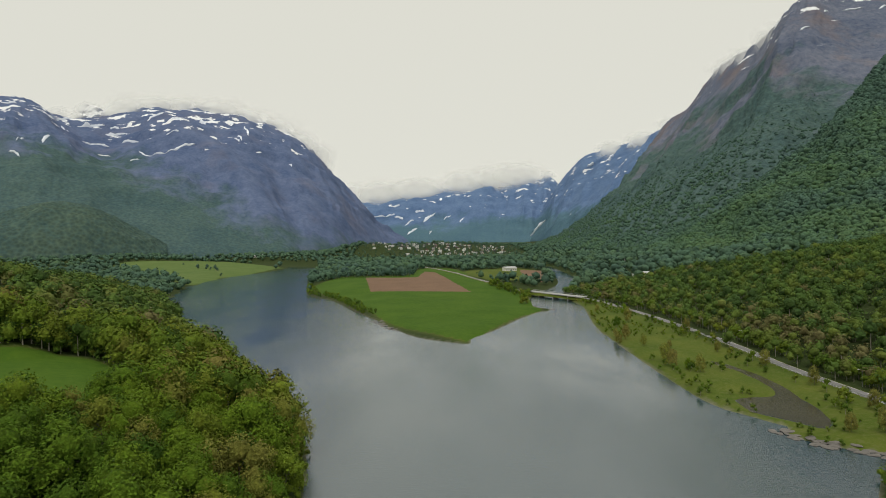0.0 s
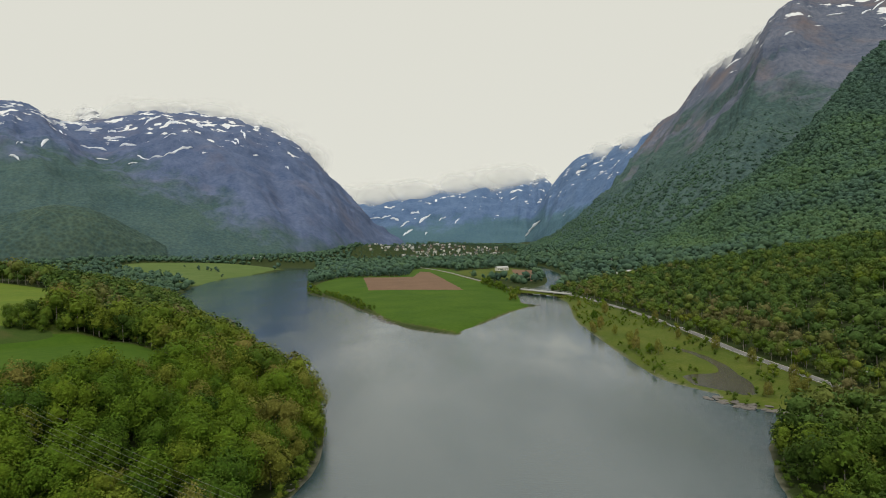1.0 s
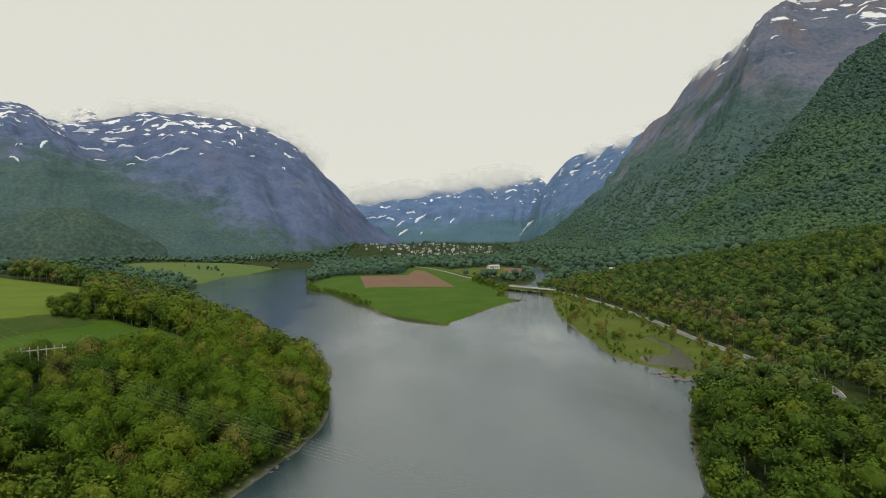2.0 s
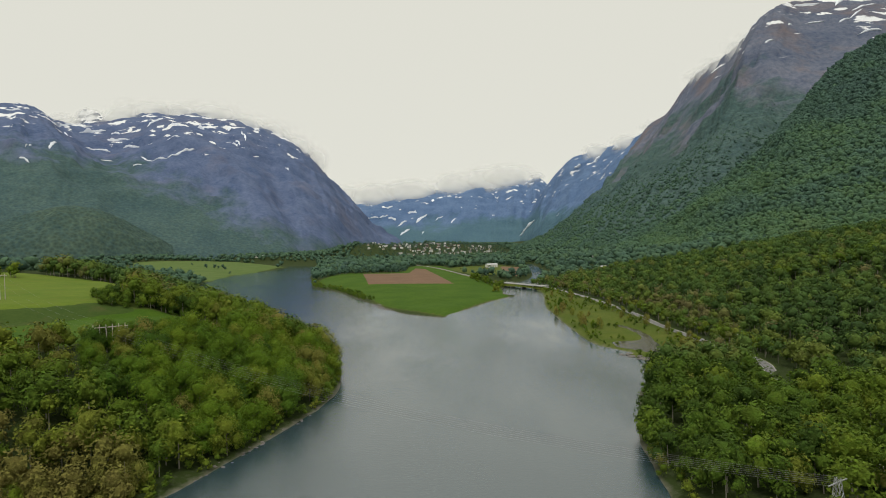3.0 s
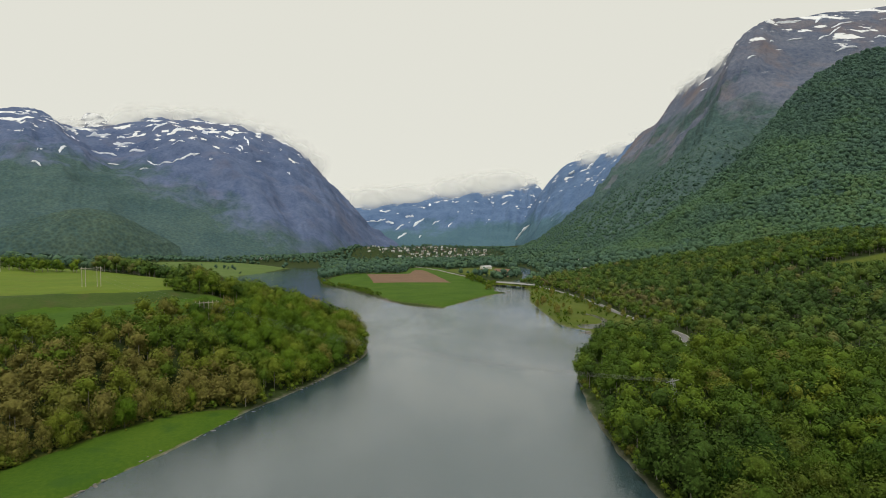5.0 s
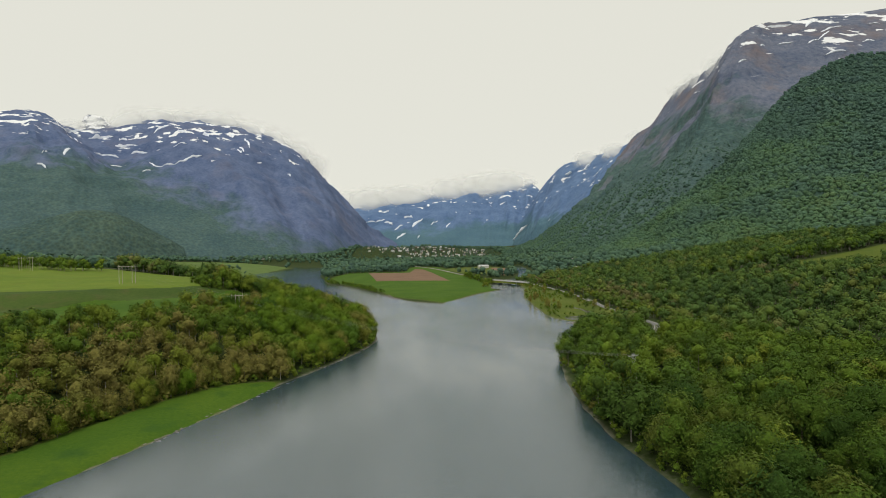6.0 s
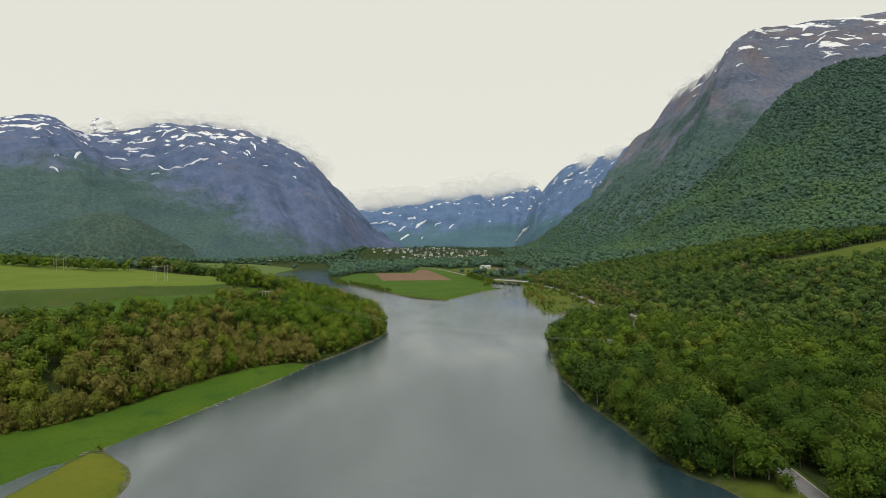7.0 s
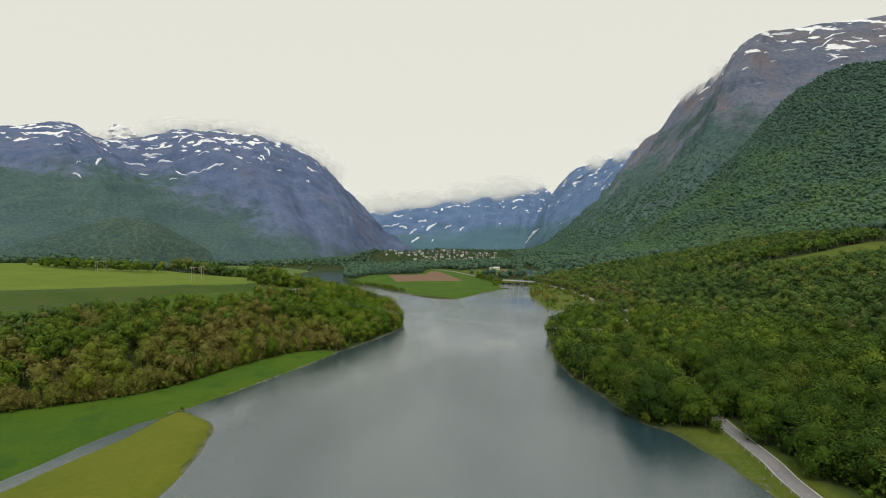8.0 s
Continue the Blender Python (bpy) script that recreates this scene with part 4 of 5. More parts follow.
snow_patches("mountain_far", [(0.216, 0.416, 0.246, 0.376, 10), (0.246, 0.376, 0.261, 0.416, 10), (0.261, 0.376, 0.276, 0.337, 15), (0.286, 0.098, 0.302, 0.178, 13), (0.281, 0.237, 0.296, 0.297, 8), (0.296, 0.476, 0.312, 0.476, 19), (0.312, 0.257, 0.332, 0.376, 19), (0.322, 0.098, 0.327, 0.118, 8), (0.256, 0.595, 0.266, 0.615, 10), (0.342, 0.694, 0.342, 0.634, 13), (0.347, 0.297, 0.362, 0.357, 8), (0.382, 0.237, 0.392, 0.297, 7), (0.638, 0.754, 0.663, 0.754, 10), (0.643, 0.972, 0.673, 0.972, 11), (0.693, 0.833, 0.779, 0.853, 13)], 73, "streak of snow in a gully of the distant mountain")
snow_patches("mountain_northeast", [(0.14, 0.12, 0.28, 0.31, 20), (0.538, 0.773, 0.563, 0.793, 14), (0.613, 0.793, 0.63, 0.853, 14), (0.672, 0.912, 0.748, 0.932, 20)], 74, "tongue of avalanche snow on the valley side", 16.0)
snow_patches("mountain_east", [(0.896, 0.965, 0.923, 0.956, 6), (0.838, 0.809, 0.857, 0.809, 3), (0.915, 0.864, 0.927, 0.855, 3), (0.942, 0.772, 0.95, 0.772, 4), (0.954, 0.818, 0.958, 0.809, 6), (0.938, 0.845, 0.942, 0.882, 4), (0.938, 0.891, 0.946, 0.901, 6), (0.931, 0.928, 0.934, 0.947, 5), (0.934, 0.836, 0.938, 0.845, 4), (0.954, 0.901, 0.958, 0.891, 3), (0.892, 0.864, 0.9, 0.864, 4)], 75, "patch of snow near the top of the mountain")


def cloud_material():
    """Cloud vapour: scatters light both ways, thin where the bank frays."""
    m, n, l, b = node_material("cloud_vapour", 1.0, 0.0)
    n.remove(b)
    out = n["Material Output"]
    a = n.new("ShaderNodeAttribute")
    a.attribute_name = "thickness"
    p = position(n, l, (1, 1, 1.6))
    t = noise_node(n, l, p, 0.006, 2, 0.4)
    d = calc(n, l, "MULTIPLY", a.outputs["Fac"], calc(n, l, "MULTIPLY_ADD", t, 1.4, 0.25, True), 0, True)
    dif, tra, clear = n.new("ShaderNodeBsdfDiffuse"), n.new("ShaderNodeBsdfTranslucent"), n.new("ShaderNodeBsdfTransparent")
    for s in (dif, tra):
        s.inputs["Color"].default_value = (0.69, 0.70, 0.69, 1)
    one, two = n.new("ShaderNodeMixShader"), n.new("ShaderNodeMixShader")
    one.inputs[0].default_value = 0.2
    l.new(dif.outputs[0], one.inputs[1])
    l.new(tra.outputs[0], one.inputs[2])
    l.new(d, two.inputs[0])
    l.new(clear.outputs[0], two.inputs[1])
    l.new(one.outputs[0], two.inputs[2])
    l.new(two.outputs[0], out.inputs["Surface"])
    return m


M_CLOUD = cloud_material()


def cloud_bank(side, u0, u1, count, width, height, lift, seed, strength=0.9):
    """A bank of cloud along a ridge: near-flat sheets set to face the camera and leaned back to look sky-bright, thick
    in the middle and frayed at the rim.
    """
    P, v = SIDES[side]
    bank = new("cloud")
    tagged(bank, "soft white cloud clinging to the mountain top", "cloud")
    rng = np.random.default_rng(seed)
    na, nb = 25, 15
    A, B = np.meshgrid(np.linspace(-1, 1, na), np.linspace(-1, 1, nb), indexing="ij")
    for k in range(count):
        u = u0 + (u1 - u0) * (k + rng.uniform(0.3, 0.7)) / count
        top = side_point(P, v, u, 1.0)
        w, h = width * rng.uniform(0.8, 1.2), height * rng.uniform(0.8, 1.2)
        for deep in (0, 1):
            x = top[0] + A * w / 2
            y = top[1] - 90 - 60 * deep - 12 * (1 - A ** 2 - 0.6 * B ** 2) + 0.35 * B * h
            z = top[2] + lift + B * h / 2 + 0.05 * h * fbm(A * 1.5 + k * 7, B + deep * 5, 2, seed)
            r = np.sqrt(A ** 2 + B ** 2) + 0.22 * fbm(A * 1.4 + k * 5.1, B * 1.4 + deep * 3.7, 2, seed + 3)
            fade = strength * (1 - smooth(0.0, 1.0, r)) * (1 - smooth(0.8, 1.0, np.abs(A))) * (1 - smooth(0.75, 1.0, np.abs(B)))
            ob = sheet("drift", np.stack([x, y, z], 2).reshape(-1, 3), grid_faces(na, nb), M_CLOUD, True, [("thickness", "FLOAT", fade)], bank)
            ob.visible_shadow = False


cloud_bank("mountain_west", 0.42, 0.76, 8, 380, 270, -70, 81, 1.0)
cloud_bank("mountain_west", 0.31, 0.40, 2, 130, 80, -2, 82, 0.7)
cloud_bank("mountain_peak", 0.34, 0.66, 2, 170, 100, -105, 83, 0.9)
cloud_bank("mountain_far", 0.08, 0.60, 6, 700, 280, 2, 84, 0.9)
cloud_bank("mountain_far", 0.74, 0.86, 1, 170, 80, 2, 85, 0.6)
cloud_bank("mountain_northeast", 0.50, 0.86, 3, 250, 150, -16, 86, 0.85)
cloud_bank("mountain_east", 0.50, 0.66, 3, 150, 150, -34, 87, 0.9)


# ---------------------------------------------------------------- road and bridge
def box(bm, x0, y0, z0, x1, y1, z1, m=None):
    """Adds a box to a bmesh."""
    v = [bm.verts.new(Vector(c) if m is None else m @ Vector(c)) for c in
         ((x0, y0, z0), (x1, y0, z0), (x1, y1, z0), (x0, y1, z0), (x0, y0, z1), (x1, y0, z1), (x1, y1, z1), (x0, y1, z1))]
    for f in ((0, 3, 2, 1), (4, 5, 6, 7), (0, 1, 5, 4), (1, 2, 6, 5), (2, 3, 7, 6), (3, 0, 4, 7)):
        bm.faces.new([v[k] for k in f])


def rod(bm, a, b, ra, rb, sides=8):
    """Adds a tapered round bar."""
    a, b = Vector(a), Vector(b)
    q = (b - a).to_track_quat("Z", "Y").to_matrix()
    rings = [[bm.verts.new(c + q @ Vector((math.cos(2 * math.pi * k / sides) * r, math.sin(2 * math.pi * k / sides) * r, 0))) for k in range(sides)] for c, r in ((a, ra), (b, rb))]
    for k in range(sides):
        bm.faces.new((rings[0][k], rings[0][(k + 1) % sides], rings[1][(k + 1) % sides], rings[1][k]))
    bm.faces.new(rings[0][::-1])
    bm.faces.new(rings[1])


M_PAINT = plain_material("white_road_paint", (0.62, 0.62, 0.60), 0.8, 0.15, 3)
M_STEEL = plain_material("galvanised_steel", (0.42, 0.43, 0.44), 0.5, 0.15, 4, 0.6)
M_POLE = plain_material("weathered_timber", (0.42, 0.39, 0.34), 0.9, 0.2, 2)
M_CONCRETE = plain_material("grey_concrete", (0.42, 0.42, 0.41), 0.9, 0.15, 0.8)
M_ROCK = plain_material("brown_bank_rock", (0.150, 0.140, 0.130), 0.9, 0.35, 0.9, 0, 0.15)
M_WIRE = plain_material("aluminium_cable", (0.20, 0.20, 0.20), 0.6, 0.1, 1)

road_len = np.concatenate([[0], np.cumsum(np.linalg.norm(np.diff(ROAD, axis=0), axis=1))])
road_s = np.arange(0, road_len[-1], 4.0)
RX, RY = np.interp(road_s, road_len, ROAD[:, 0]), np.interp(road_s, road_len, ROAD[:, 1])
road_shore = shore(RX, RY)
RZ = np.maximum(ground_z(RX, RY, np.maximum(road_shore, 6)), 1.9)
RZ = np.where((RY > 470) & (RY < 548), 4.6, RZ)
RZ = np.convolve(np.pad(RZ, 12, mode="edge"), np.ones(25) / 25, "valid")
TX, TY = np.gradient(RX), np.gradient(RY)
norm_t = np.hypot(TX, TY)
NX, NY = TY / norm_t, -TX / norm_t


def ribbon(name, across, material, label, category, first=0, last=None):
    """A strip along the road; across: offsets to the road's right and heights."""
    sl = slice(first, last)
    rows = [np.stack([RX[sl] + NX[sl] * o, RY[sl] + NY[sl] * o, RZ[sl] + h], 1) for o, h in across]
    ob = sheet(name, np.stack(rows, 1).reshape(-1, 3), grid_faces(len(RX[sl]), len(across)), material)
    return tagged(ob, label, category, kind="structure")


ribbon("road_shoulder", [(-4.6, -2.4), (-3.1, 0.05), (3.1, 0.05), (5.6, -2.8)], M_GROUND, "grassed road embankment along the river", "embankment")
ribbon("road", [(-2.25, -0.1), (-2.15, 0.22), (0, 0.28), (2.15, 0.22), (2.25, -0.1)], M_ASPHALT, "grey asphalt country road along the river bank", "road")
for o in (-1.95, 1.95):
    ribbon("edge_line", [(o - 0.09, 0.245), (o + 0.09, 0.245)], M_PAINT, "worn white edge line of the road", "road marking")


def guard_rail(s0, s1, offset):
    rail = new("guard_rail")
    tagged(rail, "galvanised steel guard rail along the road edge", "guard rail")
    i0, i1 = int(s0 / 4), int(s1 / 4)
    idx = np.arange(i0, i1)
    prof = [(0.0, 0.46), (0.05, 0.52), (0.0, 0.58), (0.05, 0.66), (0.0, 0.74)]
    rows = [np.stack([RX[idx] + NX[idx] * (offset - d), RY[idx] + NY[idx] * (offset - d), RZ[idx] + 0.25 + h], 1) for d, h in prof]
    sheet("beam", np.stack(rows, 1).reshape(-1, 3), grid_faces(len(idx), 5), M_STEEL, True, (), rail)
    bm = bmesh.new()
    box(bm, -0.08, -0.08, -0.8, 0.08, 0.08, 0.78)
    first = None
    for i in idx:
        if first is None:
            first = part("post", bm, M_STEEL, rail)
            ob = first
        else:
            ob = new("post", first.data)
            ob.parent = rail
        ob.location = (RX[i] + NX[i] * (offset - 0.14), RY[i] + NY[i] * (offset - 0.14), RZ[i] + 0.2)


def road_at(y):
    """The road's nearest sample to a northing."""
    return int(np.argmin(np.abs(RY - y)))


guard_rail(4.0 * road_at(-260), 4.0 * road_at(-124), -2.8)
guard_rail(4.0 * road_at(95), 4.0 * road_at(330), -2.8)


def street_lamp():
    lamp = new("street_lamp")
    bm = bmesh.new()
    rod(bm, (0, 0, -0.3), (0, 0, 7.2), 0.10, 0.06)
    part("pole", bm, M_STEEL, lamp)
    bm = bmesh.new()
    rod(bm, (0, 0, 7.15), (-1.3, 0, 7.6), 0.045, 0.04)
    part("arm", bm, M_STEEL, lamp)
    bm = bmesh.new()
    box(bm, -2.0, -0.16, 7.5, -1.25, 0.16, 7.66)
    bmesh.ops.bevel(bm, geom=bm.edges[:], offset=0.04, segments=1)
    part("head", bm, M_PAINT, lamp, "pale lamp head")
    return tagged(lamp, "steel street lamp with a short arm beside the road", "street lamp", "street lamps along the road")


lamp = street_lamp()
for k, y in enumerate((-198, -160, 150, 188, 226, 268, 310, 352, 395)):
    i = road_at(y)
    m = pose(RX[i] + NX[i] * 7.2, RY[i] + NY[i] * 7.2, float(ground_z(RX[i] + NX[i] * 7.2, RY[i] + NY[i] * 7.2)), 0, 0, math.degrees(math.atan2(-TX[i], TY[i])))
    ob = lamp if k == 0 else copy_thing(lamp, m)
    ob.matrix_basis = m @ Matrix.Diagonal((0.8, 0.8, 0.8, 1))


def bridge():
    """A low concrete road bridge over the side river."""
    ob = new("bridge")
    a, b = road_at(476), road_at(542)
    A, B = Vector((RX[a], RY[a], 4.7)), Vector((RX[b], RY[b], 4.7))
    m = Matrix.Translation((A + B) / 2) @ (B - A).to_track_quat("X", "Z").to_matrix().to_4x4()
    length = (B - A).length
    bm = bmesh.new()
    box(bm, -length / 2, -3.9, -0.55, length / 2, 3.9, 0.18, m)
    part("deck", bm, M_CONCRETE, ob, "pale concrete bridge deck")
    for side in (-3.8, 3.8):
        bm = bmesh.new()
        box(bm, -length / 2, side - 0.06, 1.15, length / 2, side + 0.06, 1.3, m)
        box(bm, -length / 2, side - 0.04, 0.72, length / 2, side + 0.04, 0.80, m)
        for k in range(21):
            x = -length / 2 + k * length / 20
            box(bm, x - 0.05, side - 0.05, 0.30, x + 0.05, side + 0.05, 1.2, m)
        part("railing", bm, M_STEEL, ob, "steel bridge railing")
    for k in (-0.27, 0.0, 0.27):
        bm = bmesh.new()
        box(bm, k * length - 0.5, -3.4, -7.5, k * length + 0.5, 3.4, -0.9, m)
        bmesh.ops.bevel(bm, geom=bm.edges[:], offset=0.15, segments=1)
        part("pier", bm, M_CONCRETE, ob)
    tagged(ob, "low concrete road bridge across the side river", "bridge")


bridge()


# ---------------------------------------------------------------- power lines
def portal_pylon(x, y, turn, poles, spacing, height):
    """Timber poles joined by a cross beam, with insulators."""
    z = float(ground_z(x, y))
    ob = new("pylon")
    ob.matrix_basis = pose(x, y, z, 0, 0, turn)
    offs = poles
    for o in offs:
        bm = bmesh.new()
        rod(bm, (o * spacing, 0, -0.5), (o * spacing, 0, height), 0.17, 0.12)
        part("pole", bm, M_POLE, ob)
    bm = bmesh.new()
    box(bm, offs[0] * spacing - 0.9, -0.12, height - 1.1, offs[-1] * spacing + 0.9, 0.12, height - 0.8)
    part("cross_beam", bm, M_POLE, ob)
    for o in np.linspace(offs[0] * spacing - 0.6, offs[-1] * spacing + 0.6, 6 if len(offs) > 2 else 3):
        bm = bmesh.new()
        rod(bm, (o, 0, height - 1.8), (o, 0, height - 1.1), 0.07, 0.09, 6)
        part("insulator", bm, M_STEEL, ob)
    tagged(ob, "grey timber power pylon with a cross beam", "pylon", "power pylons")
    return Matrix(ob.matrix_basis), height


def lattice_pylon(x, y, height):
    ob = new("lattice_pylon")
    ob.matrix_basis = pose(x, y, float(ground_z(x, y)), 0, 0, 27)
    for sx in (-1, 1):
        for sy in (-1, 1):
            bm = bmesh.new()
            rod(bm, (sx * 1.2, sy * 1.2, -0.3), (sx * 0.35, sy * 0.35, height), 0.09, 0.06, 6)
            part("leg", bm, M_STEEL, ob)
    for k in range(7):
        z0, z1 = height * k / 7, height * (k + 1) / 7
        w0, w1 = 1.2 - 0.85 * k / 7, 1.2 - 0.85 * (k + 1) / 7
        bm = bmesh.new()
        for (ax, ay), (bx, by) in (((-1, -1), (1, -1)), ((1, -1), (1, 1)), ((1, 1), (-1, 1)), ((-1, 1), (-1, -1))):
            rod(bm, (ax * w0, ay * w0, z0), (bx * w1, by * w1, z1), 0.04, 0.04, 5)
            rod(bm, (bx * w0, by * w0, z0), (ax * w1, ay * w1, z1), 0.04, 0.04, 5)
        part("bracing", bm, M_STEEL, ob)
    bm = bmesh.new()
    box(bm, -3.0, -0.09, height - 0.9, 3.0, 0.09, height - 0.7)
    part("cross_arm", bm, M_STEEL, ob)
    tagged(ob, "grey steel lattice power pylon among the trees", "pylon", "power pylons")


PAIRS = (-1.0, -0.62, 0.55, 0.93)
portal_pylon(-202, 160, 40, PAIRS, 5.0, 12.5)
portal_pylon(-362, 288, 40, PAIRS, 5.0, 12.5)
portal_pylon(-103, 85, 28, (-1, -0.6, -0.2, 0.2, 0.6, 1.0), 4.6, 9.5)
lattice_pylon(78, -3, 9)


def cable(a, b, sag, name="power_line"):
    a, b = np.array(a, float), np.array(b, float)
    k = np.linspace(0, 1, 25)[:, None]
    mid = a + (b - a) * k - np.array([0, 0, 1.0]) * sag * 4 * k * (1 - k)
    s1 = np.array([b[1] - a[1], a[0] - b[0], 0])
    s1 /= np.linalg.norm(s1)
    ring = [mid + (s1 * math.cos(w) + np.array([0, 0, 1.0]) * math.sin(w)) * 0.016 for w in (0, 2.09, 4.19, 6.283)]
    ob = sheet(name, np.stack(ring, 1).reshape(-1, 3), grid_faces(25, 4), M_WIRE)
    tagged(ob, "thin grey power cable strung between pylons", "cable", "power cables")


zb, zr = float(ground_z(-103, 85)) + 8.0, float(ground_z(78, -3)) + 8.3
for o in (-4.2, -2.5, -0.8, 0.8, 2.5, 4.2):
    c, s_ = math.cos(radians(28)), math.sin(radians(28))
    cable((-103 + o * c, 85 + o * s_, zb), (78 + o * 0.7 * c, -3 + o * 0.7 * s_, zr), 5.5)
zu, zv = float(ground_z(-202, 160)) + 10.7, float(ground_z(-362, 288)) + 10.7
for o in (-5, 0, 5):
    c, s_ = math.cos(radians(40)), math.sin(radians(40))
    cable((-202 + o * c, 160 + o * s_, zu), (-362 + o * c, 288 + o * s_, zv), 4)
    cable((-202 + o * c, 160 + o * s_, zu), (-103 + o * 0.8 * c, 85 + o * 0.8 * s_, zb), 3)


# ---------------------------------------------------------------- houses
M_WHITE = plain_material("white_boards", (0.72, 0.71, 0.68), 0.8, 0.08, 0.8)
M_CREAM = plain_material("cream_boards", (0.55, 0.50, 0.40), 0.8, 0.1, 0.8)
M_DARKWALL = plain_material("dark_stained_boards", (0.12, 0.09, 0.07), 0.85, 0.2, 0.8)
M_SLATE = plain_material("slate_roof", (0.13, 0.13, 0.14), 0.7, 0.2, 0.9)
M_TILE = plain_material("brown_tile_roof", (0.17, 0.11, 0.09), 0.8, 0.2, 0.9)
M_PALEROOF = plain_material("pale_metal_roof", (0.45, 0.46, 0.47), 0.5, 0.1, 0.5)
M_PANE, pane_n, pane_l, pane_b = node_material("window_pane", 0.08, 0.5)
pane_b.inputs["Base Color"].default_value = (0.03, 0.035, 0.04, 1)


def gabled_house(w, d, h, pitch, wall, roof, label, floors=2, chimney=True, name="house"):
    """Walls with gables, a roof with eaves, windows with frames, a door, a chimney."""
    ob = new(name)
    top = h + d / 2 * pitch
    bm = bmesh.new()
    f = [bm.verts.new(c) for c in ((-w / 2, -d / 2, -1.5), (-w / 2, d / 2, -1.5), (-w / 2, d / 2, h), (-w / 2, 0, top), (-w / 2, -d / 2, h))]
    g = [bm.verts.new((w / 2, *v.co[1:])) for v in f]
    bm.faces.new(f[::-1])
    bm.faces.new(g)
    for k in range(5):
        bm.faces.new((f[k], f[(k + 1) % 5], g[(k + 1) % 5], g[k]))
    bmesh.ops.recalc_face_normals(bm, faces=bm.faces[:])
    part("wall", bm, wall, ob)
    bm = bmesh.new()
    for sy in (-1, 1):
        e, t = sy * (d / 2 + 0.6), 0.25
        ze = h - 0.6 * pitch
        v = [bm.verts.new(c) for c in ((-w / 2 - 0.5, 0, top + 0.03), (w / 2 + 0.5, 0, top + 0.03), (w / 2 + 0.5, e, ze + 0.03), (-w / 2 - 0.5, e, ze + 0.03),
                                       (-w / 2 - 0.5, 0, top + t), (w / 2 + 0.5, 0, top + t), (w / 2 + 0.5, e, ze + t), (-w / 2 - 0.5, e, ze + t))]
        for q in ((0, 1, 2, 3), (4, 5, 6, 7), (0, 1, 5, 4), (1, 2, 6, 5), (2, 3, 7, 6), (3, 0, 4, 7)):
            bm.faces.new([v[k] for k in q])
    bmesh.ops.recalc_face_normals(bm, faces=bm.faces[:])
    roof_ob = part("roof", bm, roof, ob)
    if chimney:
        bm = bmesh.new()
        box(bm, w * 0.18, -0.4, top - 0.8, w * 0.18 + 0.8, 0.4, top + 1.1)
        part("chimney", bm, M_TILE, roof_ob)
    count = max(2, int(w / 3))
    for level in range(floors):
        for k in range(count):
            x = -w / 2 + (k + 0.5) * w / count
            z = 0.9 + level * 2.6
            bm = bmesh.new()
            if level == 0 and k == count // 2 and floors > 1:
                box(bm, x - 0.5, -d / 2 - 0.05, 0, x + 0.5, -d / 2 + 0.05, 2.1)
                part("door", bm, M_DARKWALL, ob)
                continue
            box(bm, x - 0.75, -d / 2 - 0.04, z, x + 0.75, -d / 2 + 0.03, z + 1.3)
            part("window", bm, M_PANE, ob)
    return tagged(ob, label, "house", "village houses")


HOUSES = [gabled_house(11, 8, 5.2, 0.75, M_WHITE, M_SLATE, "white timber house with a dark slate roof"),
          gabled_house(13, 8, 4.0, 0.55, M_WHITE, M_TILE, "low white house with a brown tiled roof"),
          gabled_house(10, 9, 5.4, 0.7, M_CREAM, M_SLATE, "cream timber house with a dark slate roof"),
          gabled_house(12, 8, 4.8, 0.6, M_DARKWALL, M_SLATE, "dark-stained timber house with a slate roof"),
          gabled_house(17, 9, 5.6, 0.35, M_WHITE, M_PALEROOF, "long white building with a pale metal roof"),
          gabled_house(9, 7, 4.6, 0.8, M_WHITE, M_PALEROOF, "small white house with a pale metal roof")]
rng_houses = np.random.default_rng(91)
spots = []
for row in range(13):
    y = 1400 + row * 36
    for col in range(17):
        x = -190 + col * 23 + rng_houses.uniform(-8, 8)
        yy = y + rng_houses.uniform(-12, 12) - 0.15 * x
        if rng_houses.random() < 0.72 and not (x > 60 and row > 9) and not (row < 2 and (x < -140 or x > 120)):
            spots.append((x, yy))
for k, (x, y) in enumerate(spots):
    base = HOUSES[k if k < len(HOUSES) else int(rng_houses.integers(0, len(HOUSES)))]
    m = pose(x, y, float(ground_z(x, y)) + 0.5, 0, 0, float(rng_houses.choice([-25, 8, 15, 35, 80, -70]) + rng_houses.uniform(-8, 8)))
    ob = base if k < len(HOUSES) else copy_thing(base, m)
    ob.matrix_basis = m @ Matrix.Diagonal((0.62, 0.62, 0.66, 1))
farm = gabled_house(20, 10, 4.2, 0.4, M_WHITE, M_PALEROOF, "long farm building with a pale metal roof", 1, False, "barn")
tagged(farm, category="barn", group="farm buildings")
for k, (x, y, turn) in enumerate(((214, 585, 10), (262, 800, -15), (104, 862, 20), (-560, 1610, 5), (-535, 1640, 30))):
    m = pose(x, y, float(ground_z(x, y)) + 0.4, 0, 0, turn)
    ob = farm if k == 0 else copy_thing(farm, m)
    ob.matrix_basis = m

# trees between the houses
gx, gy = scatter(24, -250, 1370, 250, 1900, 15)
joined_wood("village_trees", gx, gy, ground_z(gx, gy) - 1, FAR, "garden trees between the village houses", 43, tint_at(gx, gy, 53, -0.1), (0.35, 0.75), M_VALLEY)

